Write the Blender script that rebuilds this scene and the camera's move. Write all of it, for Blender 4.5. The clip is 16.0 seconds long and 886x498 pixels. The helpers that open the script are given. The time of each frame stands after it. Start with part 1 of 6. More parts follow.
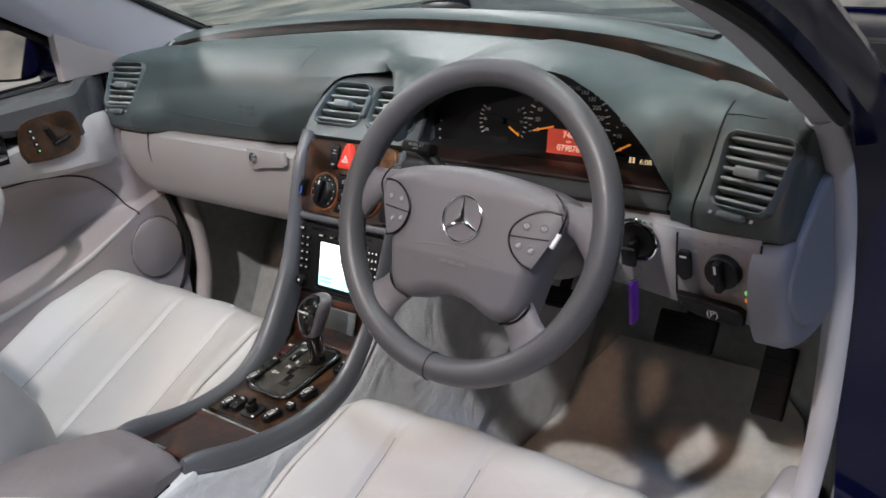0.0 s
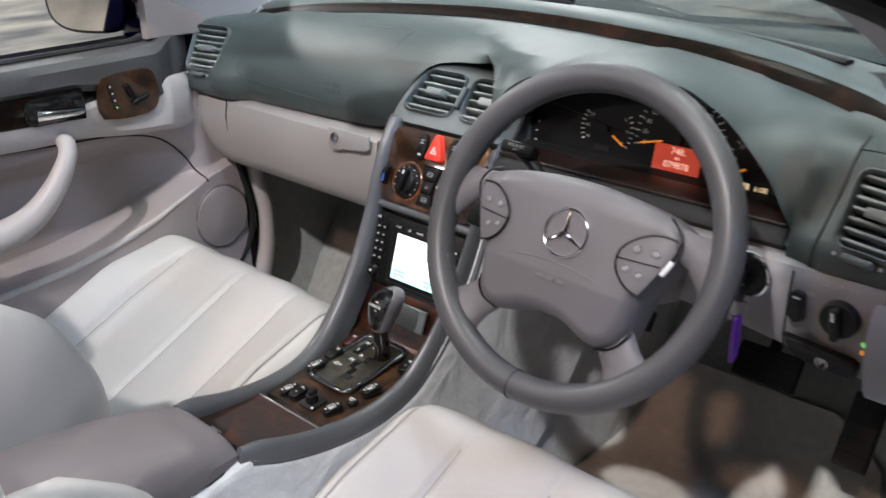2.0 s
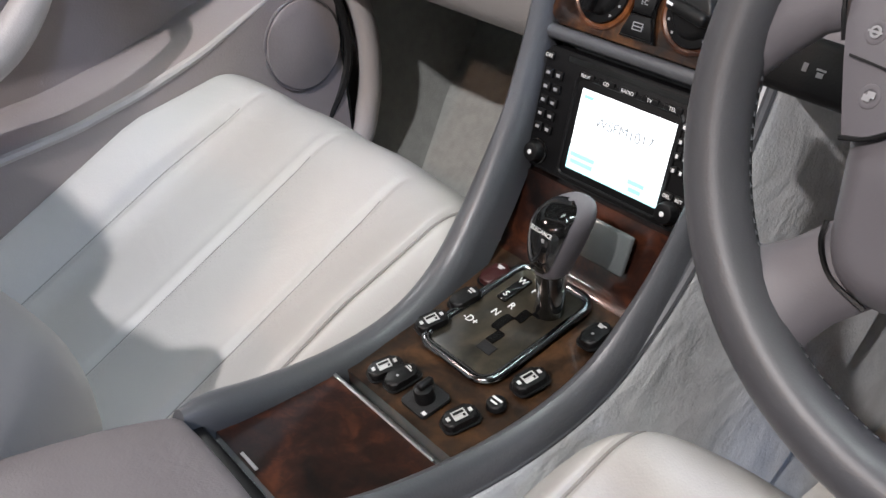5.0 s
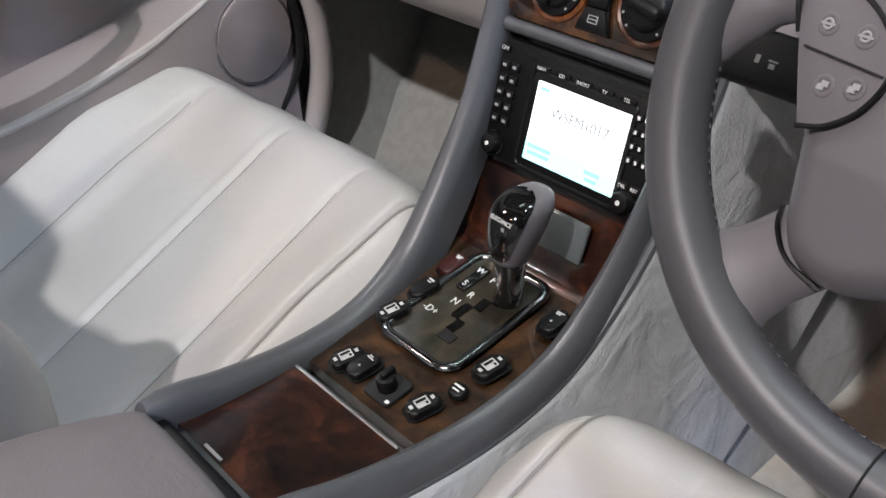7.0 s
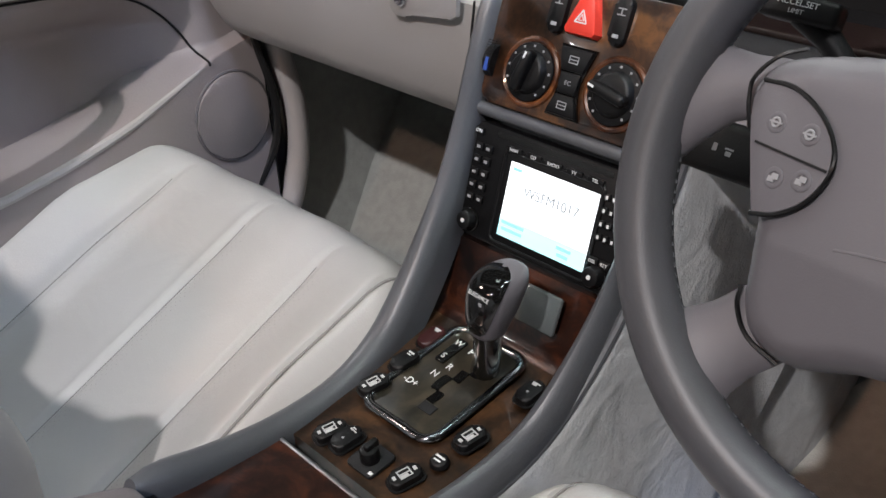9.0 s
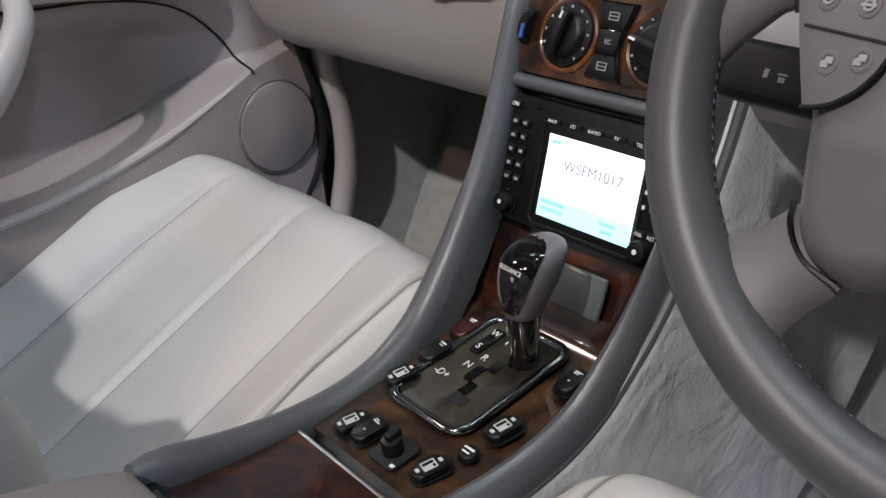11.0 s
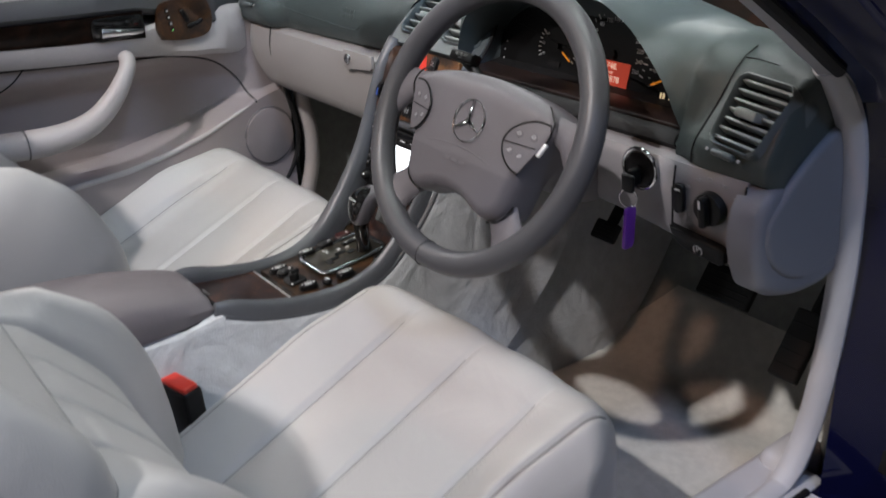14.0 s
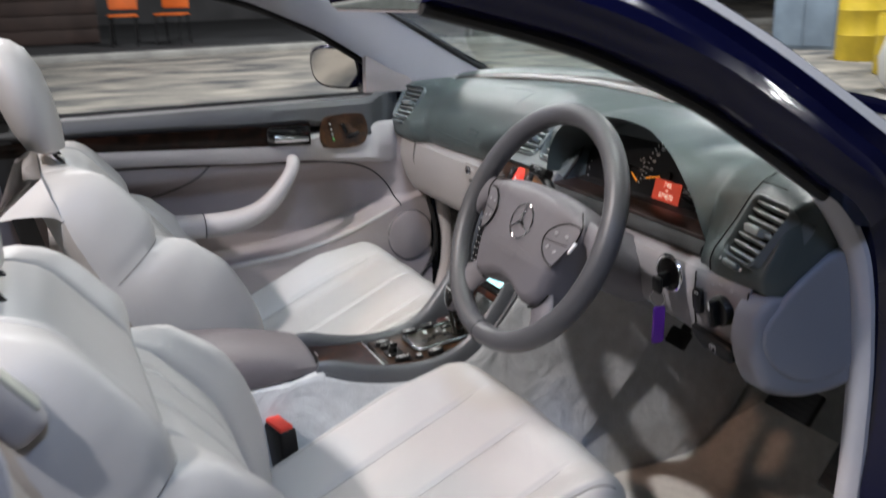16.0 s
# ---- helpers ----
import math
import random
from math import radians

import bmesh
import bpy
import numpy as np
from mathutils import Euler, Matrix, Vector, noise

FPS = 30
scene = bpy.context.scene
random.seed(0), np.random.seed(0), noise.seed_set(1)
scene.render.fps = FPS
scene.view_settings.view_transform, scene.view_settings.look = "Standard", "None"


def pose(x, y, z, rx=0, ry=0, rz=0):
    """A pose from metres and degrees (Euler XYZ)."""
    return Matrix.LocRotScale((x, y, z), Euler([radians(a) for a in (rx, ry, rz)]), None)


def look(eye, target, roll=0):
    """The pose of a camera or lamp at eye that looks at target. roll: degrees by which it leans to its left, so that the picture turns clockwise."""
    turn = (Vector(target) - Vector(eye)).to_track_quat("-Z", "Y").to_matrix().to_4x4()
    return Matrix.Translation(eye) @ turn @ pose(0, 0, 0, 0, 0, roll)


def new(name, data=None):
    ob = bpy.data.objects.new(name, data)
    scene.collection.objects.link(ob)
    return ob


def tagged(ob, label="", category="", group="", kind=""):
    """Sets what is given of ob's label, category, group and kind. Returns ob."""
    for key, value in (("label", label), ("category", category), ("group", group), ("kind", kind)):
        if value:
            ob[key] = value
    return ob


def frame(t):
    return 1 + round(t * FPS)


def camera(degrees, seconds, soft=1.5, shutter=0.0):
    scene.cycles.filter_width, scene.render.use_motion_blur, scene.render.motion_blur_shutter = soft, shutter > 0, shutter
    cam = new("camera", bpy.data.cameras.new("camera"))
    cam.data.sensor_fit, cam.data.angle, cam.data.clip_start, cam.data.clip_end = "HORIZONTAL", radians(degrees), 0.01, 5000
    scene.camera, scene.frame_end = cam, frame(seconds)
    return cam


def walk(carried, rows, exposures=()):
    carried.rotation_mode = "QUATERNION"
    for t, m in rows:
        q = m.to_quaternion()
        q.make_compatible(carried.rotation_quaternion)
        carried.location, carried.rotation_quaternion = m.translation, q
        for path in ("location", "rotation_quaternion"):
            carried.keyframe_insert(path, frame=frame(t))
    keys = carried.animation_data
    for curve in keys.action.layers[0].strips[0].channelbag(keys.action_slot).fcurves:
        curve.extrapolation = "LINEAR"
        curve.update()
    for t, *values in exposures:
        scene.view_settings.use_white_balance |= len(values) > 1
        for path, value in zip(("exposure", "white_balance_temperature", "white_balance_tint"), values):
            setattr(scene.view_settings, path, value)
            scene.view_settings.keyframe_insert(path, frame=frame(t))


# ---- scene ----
cam = camera(50.5, 16.0, soft=1.5, shutter=0.6)
PATH = [
    (0, (1.013, -0.763, 1.231), (-0.195, 0.633, 0.463), -6.2),
    (0.5, (1.014, -0.755, 1.232), (-0.23, 0.611, 0.466), -6.1),
    (1, (1.006, -0.757, 1.233), (-0.258, 0.59, 0.466), -5.0),
    (1.5, (0.976, -0.781, 1.242), (-0.265, 0.577, 0.459), -2.9),
    (2, (0.92, -0.751, 1.233), (-0.344, 0.581, 0.439), -1.1),
    (2.5, (0.793, -0.677, 1.208), (-0.498, 0.598, 0.367), -0.4),
    (3, (0.65, -0.535, 1.125), (-0.694, 0.605, 0.18), -1.4),
    (3.5, (0.544, -0.44, 1.081), (-0.799, 0.599, 0.024), -2.9),
    (4, (0.482, -0.372, 1.048), (-0.859, 0.599, -0.073), -4.8),
    (6.5, (0.453, -0.377, 1.019), (-0.815, 0.686, -0.105), -3.3),
    (7, (0.458, -0.388, 1.027), (-0.785, 0.692, -0.109), -2.8),
    (7.5, (0.462, -0.395, 1.034), (-0.769, 0.703, -0.096), -2.3),
    (8, (0.466, -0.394, 1.051), (-0.775, 0.727, -0.045), -2.4),
    (8.5, (0.47, -0.394, 1.064), (-0.78, 0.745, -0.004), -2.5),
    (9, (0.47, -0.408, 1.054), (-0.779, 0.771, 0.029), -2.2),
    (11.5, (0.481, -0.365, 0.952), (-0.941, 0.748, 0.091), -4.8),
    (12, (0.582, -0.474, 1.0), (-0.818, 0.702, 0.189), -3.7),
    (12.5, (0.757, -0.562, 1.094), (-0.64, 0.619, 0.286), -3.3),
    (13, (0.974, -0.636, 1.149), (-0.446, 0.55, 0.388), -2.7),
    (13.5, (1.114, -0.685, 1.196), (-0.306, 0.476, 0.4), -2.5),
    (14, (1.244, -0.688, 1.188), (-0.21, 0.402, 0.355), -1.7),
    (14.5, (1.35, -0.723, 1.185), (-0.144, 0.304, 0.34), -0.3),
    (15, (1.451, -0.814, 1.186), (-0.082, 0.176, 0.366), 1.0),
    (15.5, (1.508, -0.79, 1.225), (-0.112, 0.143, 0.514), 0.4),
    (16, (1.537, -0.638, 1.213), (-0.211, 0.141, 0.631), -1.2),
]
walk(cam, [(t, look(eye, target, roll)) for t, eye, target, roll in PATH],
     exposures=[(0.0, -0.30), (1.5, -0.22), (3.5, -0.02), (4.2, -0.10), (6.3, -0.26), (7.5, -0.36), (9.2, -0.50), (11.3, -0.58), (13.0, -0.60), (14.5, -0.40), (16.0, -0.18)])

# ---- world and light ----
world = bpy.data.worlds.new("world")
scene.world = world
world.use_nodes = True
world.node_tree.nodes["Background"].inputs[0].default_value = (0.80, 0.88, 1.0, 1)
world.node_tree.nodes["Background"].inputs[1].default_value = 0.006


def area_lamp(name, place, target, size, watts, colour, size_y=None):
    data = bpy.data.lights.new(name, "AREA")
    data.shape, data.size, data.size_y = "RECTANGLE", size, size_y or size
    data.energy, data.color = watts, colour
    ob = new(name, data)
    ob.matrix_world = look(place, target)
    return ob


area_lamp("hall_lamp", (1.04, -3.36, 4.5), (0.35, 0.1, 0.5), 0.13, 250, (1.0, 0.965, 0.98))
area_lamp("hall_lamp", (0.98, 0.0, 4.6), (0.35, 0.0, 0.6), 0.35, 28, (0.93, 0.98, 1.0))
area_lamp("hall_lamp", (-0.1, -4.0, 4.2), (0.3, 0.2, 0.8), 0.2, 46, (1.0, 0.60, 0.42))
area_lamp("hall_lamp", (3.3, -0.7, 3.8), (0.5, 0.1, 0.7), 0.4, 58, (0.47, 0.62, 1.0))
# weak fill added from the front left, no known fitting
area_lamp("hall_lamp", (-1.0, 0.6, 4.6), (-0.3, -0.1, 0.6), 0.6, 8, (0.93, 1.0, 0.98))
area_lamp("hall_lamp", (0.58, 0.85, 4.0), (0.58, 0.25, 0.9), 0.35, 26, (0.90, 1.0, 0.98))
area_lamp("hall_lamp", (-3.2, -2.2, 4.6), (-0.3, 0, 0.6), 0.5, 46, (1.0, 0.78, 0.70))
for place, watts in (((-7, 0, 5.6), 330), ((-11, 4, 5.6), 320), ((-6, 8, 5.6), 420), ((-6, -8, 5.6), 200), ((4, 12, 5.4), 110), ((1.5, 12, 5.4), 110), ((-1, 13, 5.4), 110), ((-3.5, 14, 5.4), 110)):
    area_lamp("hall_lamp", place, (place[0], place[1], 0), 1.2, watts, (0.98, 0.99, 1.0), 0.3)


# ---- materials ----
def material(name, colour, rough=0.5, metal=0.0, grain=0.0, scale=200.0, vary=0.0, vary_scale=6.0, colour2=None, coat=0.0,
             spec=0.5, emit=0.0, emit_colour=None, stretch=(1, 1, 1), sheen=0.0, wrinkle=0.0):
    m = bpy.data.materials.new(name)
    m.use_nodes = True
    nt = m.node_tree
    b = nt.nodes["Principled BSDF"]
    b.inputs["Base Color"].default_value = (*colour, 1)
    b.inputs["Roughness"].default_value = rough
    b.inputs["Metallic"].default_value = metal
    b.inputs["Specular IOR Level"].default_value = spec
    b.inputs["Coat Weight"].default_value = coat
    b.inputs["Coat Roughness"].default_value = 0.06
    b.inputs["Sheen Weight"].default_value = sheen
    if emit:
        b.inputs["Emission Color"].default_value = (*(emit_colour or colour), 1)
        b.inputs["Emission Strength"].default_value = emit
    co = nt.nodes.new("ShaderNodeTexCoord")
    mp = nt.nodes.new("ShaderNodeMapping")
    mp.inputs["Scale"].default_value = stretch
    nt.links.new(co.outputs["Object"], mp.inputs[0])
    if vary:
        n1 = nt.nodes.new("ShaderNodeTexNoise")
        n1.inputs["Scale"].default_value = vary_scale
        n1.inputs["Detail"].default_value = 6
        nt.links.new(mp.outputs[0], n1.inputs["Vector"])
        ramp = nt.nodes.new("ShaderNodeValToRGB")
        c2 = colour2 or tuple(c * (1 - vary) for c in colour)
        ramp.color_ramp.elements[0].position, ramp.color_ramp.elements[1].position = 0.35, 0.65
        ramp.color_ramp.elements[0].color, ramp.color_ramp.elements[1].color = (*c2, 1), (*colour, 1)
        nt.links.new(n1.outputs[0], ramp.inputs[0])
        nt.links.new(ramp.outputs[0], b.inputs["Base Color"])
        mr = nt.nodes.new("ShaderNodeMapRange")
        mr.inputs["To Min"].default_value, mr.inputs["To Max"].default_value = max(rough - 0.08, 0), min(rough + 0.08, 1)
        nt.links.new(n1.outputs[0], mr.inputs[0])
        nt.links.new(mr.outputs[0], b.inputs["Roughness"])
    if grain:
        n2 = nt.nodes.new("ShaderNodeTexNoise")
        n2.inputs["Scale"].default_value = scale
        n2.inputs["Detail"].default_value = 4
        nt.links.new(mp.outputs[0], n2.inputs["Vector"])
        bump = nt.nodes.new("ShaderNodeBump")
        bump.inputs["Strength"].default_value = grain
        bump.inputs["Distance"].default_value = 0.002
        nt.links.new(n2.outputs[0], bump.inputs["Height"])
        nt.links.new(bump.outputs[0], b.inputs["Normal"])
        if wrinkle:
            n3 = nt.nodes.new("ShaderNodeTexNoise")
            n3.inputs["Scale"].default_value, n3.inputs["Detail"].default_value, n3.inputs["Distortion"].default_value = 11, 3, 0.8
            nt.links.new(mp.outputs[0], n3.inputs["Vector"])
            soft = nt.nodes.new("ShaderNodeBump")
            soft.inputs["Strength"].default_value, soft.inputs["Distance"].default_value = wrinkle, 0.02
            nt.links.new(n3.outputs[0], soft.inputs["Height"])
            nt.links.new(soft.outputs[0], bump.inputs["Normal"])
    return m


def burl(name, dark, mid, light, coat=1.0, spec=0.5):
    """Lacquered burr walnut."""
    m = bpy.data.materials.new(name)
    m.use_nodes = True
    nt = m.node_tree
    b = nt.nodes["Principled BSDF"]
    co = nt.nodes.new("ShaderNodeTexCoord")
    n1 = nt.nodes.new("ShaderNodeTexNoise")
    n1.inputs["Scale"].default_value, n1.inputs["Detail"].default_value, n1.inputs["Distortion"].default_value = 16, 8, 1.6
    n2 = nt.nodes.new("ShaderNodeTexNoise")
    n2.inputs["Scale"].default_value, n2.inputs["Detail"].default_value, n2.inputs["Distortion"].default_value = 70, 6, 2.5
    add = nt.nodes.new("ShaderNodeMath")
    add.operation = "MULTIPLY_ADD"
    add.inputs[1].default_value = 0.35
    for n in (n1, n2):
        nt.links.new(co.outputs["Object"], n.inputs["Vector"])
    nt.links.new(n2.outputs[0], add.inputs[0])
    nt.links.new(n1.outputs[0], add.inputs[2])
    ramp = nt.nodes.new("ShaderNodeValToRGB")
    e = ramp.color_ramp.elements
    e[0].position, e[0].color = 0.52, (*dark, 1)
    e[1].position, e[1].color = 0.86, (*light, 1)
    e.new(0.68).color = (*mid, 1)
    nt.links.new(add.outputs[0], ramp.inputs[0])
    nt.links.new(ramp.outputs[0], b.inputs["Base Color"])
    b.inputs["Roughness"].default_value = 0.28
    b.inputs["Specular IOR Level"].default_value = spec
    b.inputs["Coat Weight"].default_value, b.inputs["Coat Roughness"].default_value = coat, 0.05
    return m


SEAT = material("seat_leather", (0.49, 0.473, 0.455), 0.42, grain=0.14, scale=520, vary=0.08, vary_scale=5, wrinkle=0.10)
MAUVE = material("armrest_leather", (0.17, 0.152, 0.157), 0.5, grain=0.15, scale=520, vary=0.10, wrinkle=0.15)
DOORSKIN = material("door_vinyl", (0.32, 0.278, 0.272), 0.42, grain=0.2, scale=380, vary=0.10)
DOORLIGHT = material("door_vinyl_light", (0.46, 0.43, 0.42), 0.45, grain=0.2, scale=380, vary=0.08)
RIM = material("wheel_leather", (0.070, 0.070, 0.076), 0.42, grain=0.07, scale=700, vary=0.12, vary_scale=9)
HUB = material("wheel_pad", (0.125, 0.118, 0.129), 0.5, grain=0.05, scale=900, vary=0.06)
PAD = material("dash_pad", (0.054, 0.071, 0.071), 0.40, grain=0.22, scale=650, vary=0.08)
PADB = material("dash_pad_trim", (0.095, 0.113, 0.117), 0.45, grain=0.25, scale=650, vary=0.06)
PADLINE = material("dash_pad_joint", (0.045, 0.060, 0.060), 0.6, vary=0.1)
# paler than the vent frames: the light slats catch is put into the colour
SLAT = material("vent_slat", (0.25, 0.275, 0.275), 0.38, vary=0.06)
RAIL = material("console_leather", (0.086, 0.090, 0.098), 0.36, grain=0.12, scale=520, vary=0.12)
LOWER = material("dash_lower", (0.30, 0.285, 0.275), 0.5, grain=0.2, scale=500, vary=0.06)
KNEE = material("knee_trim", (0.235, 0.22, 0.228), 0.5, grain=0.2, scale=500, vary=0.06)
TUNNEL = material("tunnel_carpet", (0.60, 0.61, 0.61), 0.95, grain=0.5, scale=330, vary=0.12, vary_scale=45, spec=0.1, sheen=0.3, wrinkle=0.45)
# darker than the tunnel carpet: some footwell shade is in this colour
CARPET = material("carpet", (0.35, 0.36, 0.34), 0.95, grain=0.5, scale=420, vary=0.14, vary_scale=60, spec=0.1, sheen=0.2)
MAT = material("mat_carpet", (0.60, 0.58, 0.53), 0.95, grain=0.4, scale=400, vary=0.12, vary_scale=60, spec=0.1, sheen=0.2)
WOOD = burl("burr_walnut", (0.004, 0.002, 0.0015), (0.022, 0.007, 0.004), (0.075, 0.022, 0.009))
WOODLIGHT = burl("burr_walnut_light", (0.010, 0.005, 0.0025), (0.042, 0.017, 0.007), (0.13, 0.055, 0.018))
WOODDARK = burl("dark_walnut", (0.002, 0.0014, 0.001), (0.0055, 0.0028, 0.0018), (0.015, 0.006, 0.0035), 0.22, 0.12)
ROLL = material("window_ledge_pad", (0.064, 0.065, 0.069), 0.5, grain=0.25, scale=500, vary=0.08)
SEAM = material("seam_thread", (0.27, 0.258, 0.245), 0.7, vary=0.1)
HOLE = material("pierced_leather", (0.40, 0.385, 0.37), 0.8, vary=0.1)
PLATE = burl("gate_plate_wood", (0.008, 0.005, 0.003), (0.030, 0.015, 0.007), (0.075, 0.036, 0.015))
WOODRED = burl("burr_walnut_orange", (0.030, 0.009, 0.003), (0.085, 0.026, 0.007), (0.18, 0.06, 0.017))
WOODDOOR = burl("burr_walnut_door", (0.006, 0.0025, 0.001), (0.026, 0.010, 0.003), (0.070, 0.028, 0.007))
# lightened towards olive to paint in the ceiling's reflection on the plate
GATE = burl("gate_plate", (0.016, 0.015, 0.011), (0.032, 0.028, 0.019), (0.058, 0.047, 0.031))
BLACK = material("black_plastic", (0.005, 0.005, 0.0055), 0.4, grain=0.1, scale=700, vary=0.2, spec=0.3)
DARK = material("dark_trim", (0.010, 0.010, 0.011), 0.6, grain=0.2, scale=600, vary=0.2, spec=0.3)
GLOSS = material("piano_black", (0.006, 0.006, 0.006), 0.08, vary=0.1, coat=0.6)
CHROME = material("chrome", (0.78, 0.78, 0.80), 0.10, metal=1.0)
SATIN = material("satin_metal", (0.55, 0.55, 0.56), 0.32, metal=1.0, grain=0.05, scale=800)
DULL = material("dull_metal", (0.30, 0.30, 0.33), 0.45, metal=0.6, grain=0.05, scale=800, vary=0.1)
CREAMY = material("cream_plastic", (0.55, 0.54, 0.45), 0.5, vary=0.08)
NAVY = material("navy_paint", (0.0036, 0.0044, 0.028), 0.14, vary=0.1, coat=0.45, spec=0.18)
RUBBER = material("seal_rubber", (0.56, 0.555, 0.585), 0.6, grain=0.2, scale=500, vary=0.1)
BLACKRUBBER = material("black_rubber", (0.007, 0.007, 0.0075), 0.65, grain=0.2, scale=500, vary=0.1)
PILLAR = material("pillar_cloth", (0.41, 0.405, 0.43), 0.85, grain=0.4, scale=600, vary=0.06)
LEDGE = material("brown_ledge", (0.020, 0.012, 0.010), 0.32, grain=0.1, scale=300, vary=0.3, vary_scale=14)
CAP = material("blue_grey_plastic", (0.23, 0.24, 0.275), 0.5, grain=0.2, scale=500, vary=0.06)
WHITE = material("white_print", (0.75, 0.75, 0.75), 0.6)
GREYPRINT = material("grey_print", (0.30, 0.30, 0.31), 0.6)
SCREEN = material("lit_screen", (0.9, 0.95, 1.0), 0.3, emit=1.9, emit_colour=(0.93, 0.97, 1.0))
SCREENBAND = material("lit_screen_band", (0.5, 0.9, 0.95), 0.3, emit=1.1, emit_colour=(0.50, 0.88, 0.95))
SYMBOL = material("pale_symbol", (0.50, 0.50, 0.50), 0.6)
INKBLUE = material("screen_caption", (0.3, 0.6, 0.65), 0.4, emit=0.8, emit_colour=(0.35, 0.72, 0.82))
INK = material("screen_ink", (0.25, 0.28, 0.3), 0.5, emit=0.35, emit_colour=(0.6, 0.65, 0.68))
REDLCD = material("red_display", (0.6, 0.06, 0.03), 0.4, emit=0.36, emit_colour=(0.85, 0.10, 0.05))
LCDTEXT = material("display_figures", (0.9, 0.6, 0.5), 0.4, emit=0.8, emit_colour=(1.0, 0.65, 0.5))
NEEDLE = material("orange_needle", (0.8, 0.25, 0.02), 0.4, emit=0.5, emit_colour=(1.0, 0.33, 0.03))
AMBER = material("amber_display", (0.8, 0.6, 0.3), 0.4, emit=0.7, emit_colour=(1.0, 0.75, 0.45))
HAZARD = material("hazard_red", (0.75, 0.05, 0.03), 0.35, vary=0.1)
PURPLE = material("purple_tag", (0.13, 0.02, 0.32), 0.45, vary=0.1)
BLUE = material("blue_plastic", (0.03, 0.08, 0.35), 0.4)
GREENLED = material("green_lamp", (0.2, 0.8, 0.2), 0.4, emit=0.6, emit_colour=(0.3, 0.9, 0.25))
SMOKED = material("smoked_chrome", (0.30, 0.31, 0.32), 0.14, metal=1.0, vary=0.1)
TAB = material("grey_gloss_plastic", (0.11, 0.12, 0.12), 0.12, vary=0.1, coat=0.5)
MIRROR = material("mirror_glass", (0.75, 0.77, 0.76), 0.02, metal=1.0)


def glass_material():
    m = bpy.data.materials.new("windscreen_glass")
    m.use_nodes = True
    b = m.node_tree.nodes["Principled BSDF"]
    b.inputs["Base Color"].default_value = (0.86, 0.94, 0.91, 1)
    b.inputs["Roughness"].default_value = 0.0
    b.inputs["IOR"].default_value = 1.45
    b.inputs["Transmission Weight"].default_value = 1.0
    return m


GLASS = glass_material()


# ---- mesh helpers ----
def part(name, bm, mat, parent=None, label="", smooth=True):
    me = bpy.data.meshes.new(name)
    bmesh.ops.recalc_face_normals(bm, faces=bm.faces[:])
    bm.to_mesh(me)
    bm.free()
    if smooth:
        me.shade_smooth()
        me.set_sharp_from_angle(angle=radians(38))
    me.materials.append(mat)
    ob = new(name, me)
    ob.parent = parent
    return tagged(ob, label)


def thing(name, label, category, group="", kind="", place=(0, 0, 0)):
    ob = new(name)
    ob.empty_display_size = 0.05
    return tagged(ob, label, category, group, kind)


def loft(rings, closed=True, caps=True):
    """A skin over rings of equally many points."""
    bm = bmesh.new()
    vs = [[bm.verts.new(p) for p in ring] for ring in rings]
    n = len(rings[0])
    for a, b in zip(vs, vs[1:]):
        for i in range(n if closed else n - 1):
            j = (i + 1) % n
            bm.faces.new((a[i], a[j], b[j], b[i]))
    if caps and closed:
        bm.faces.new(vs[0][::-1])
        bm.faces.new(vs[-1])
    return bm


def spline(points, per=6):
    """A Catmull-Rom curve through points (tuples of any length)."""
    pts = [np.array(p, float) for p in points]
    pts = [2 * pts[0] - pts[1]] + pts + [2 * pts[-1] - pts[-2]]
    out = []
    for a, b, c, d in zip(pts, pts[1:], pts[2:], pts[3:]):
        for k in range(per):
            t = k / per
            out.append(0.5 * (2 * b + (c - a) * t + (2 * a - 5 * b + 4 * c - d) * t * t + (3 * b - a - 3 * c + d) * t ** 3))
    out.append(pts[-2])
    return out


def tube(path, radius, n=12, up=(0, 0, 1), flat=1.0, loop=False, power=2.0):
    """A round or flattened bar along a path; radius may be a list. flat: its height over its width."""
    pts = [Vector(p[:3]) for p in path]
    rings = []
    for i, p in enumerate(pts):
        if loop:
            d = pts[(i + 1) % len(pts)] - pts[i - 1]
        else:
            d = pts[min(i + 1, len(pts) - 1)] - pts[max(i - 1, 0)]
        d.normalize()
        side = d.cross(Vector(up)).normalized()
        top = side.cross(d)
        r = radius[i] if isinstance(radius, (list, tuple)) else radius
        ring = []
        for k in range(n):
            a = 2 * math.pi * k / n
            c, s = math.cos(a), math.sin(a)
            c, s = math.copysign(abs(c) ** (2 / power), c), math.copysign(abs(s) ** (2 / power), s)
            ring.append(p + side * (r * c) + top * (r * flat * s))
        rings.append(ring)
    if loop:
        rings.append(rings[0])
        bm = loft(rings, caps=False)
        bmesh.ops.remove_doubles(bm, verts=bm.verts[:], dist=1e-6)
        return bm
    return loft(rings)


def rbox(sx, sy, sz, bevel, m=Matrix(), segs=3):
    bm = bmesh.new()
    bmesh.ops.create_cube(bm, size=1, matrix=m @ Matrix.Diagonal((sx, sy, sz, 1)))
    if bevel:
        bmesh.ops.bevel(bm, geom=bm.edges[:], offset=bevel, segments=segs, profile=0.5, affect="EDGES")
    return bm


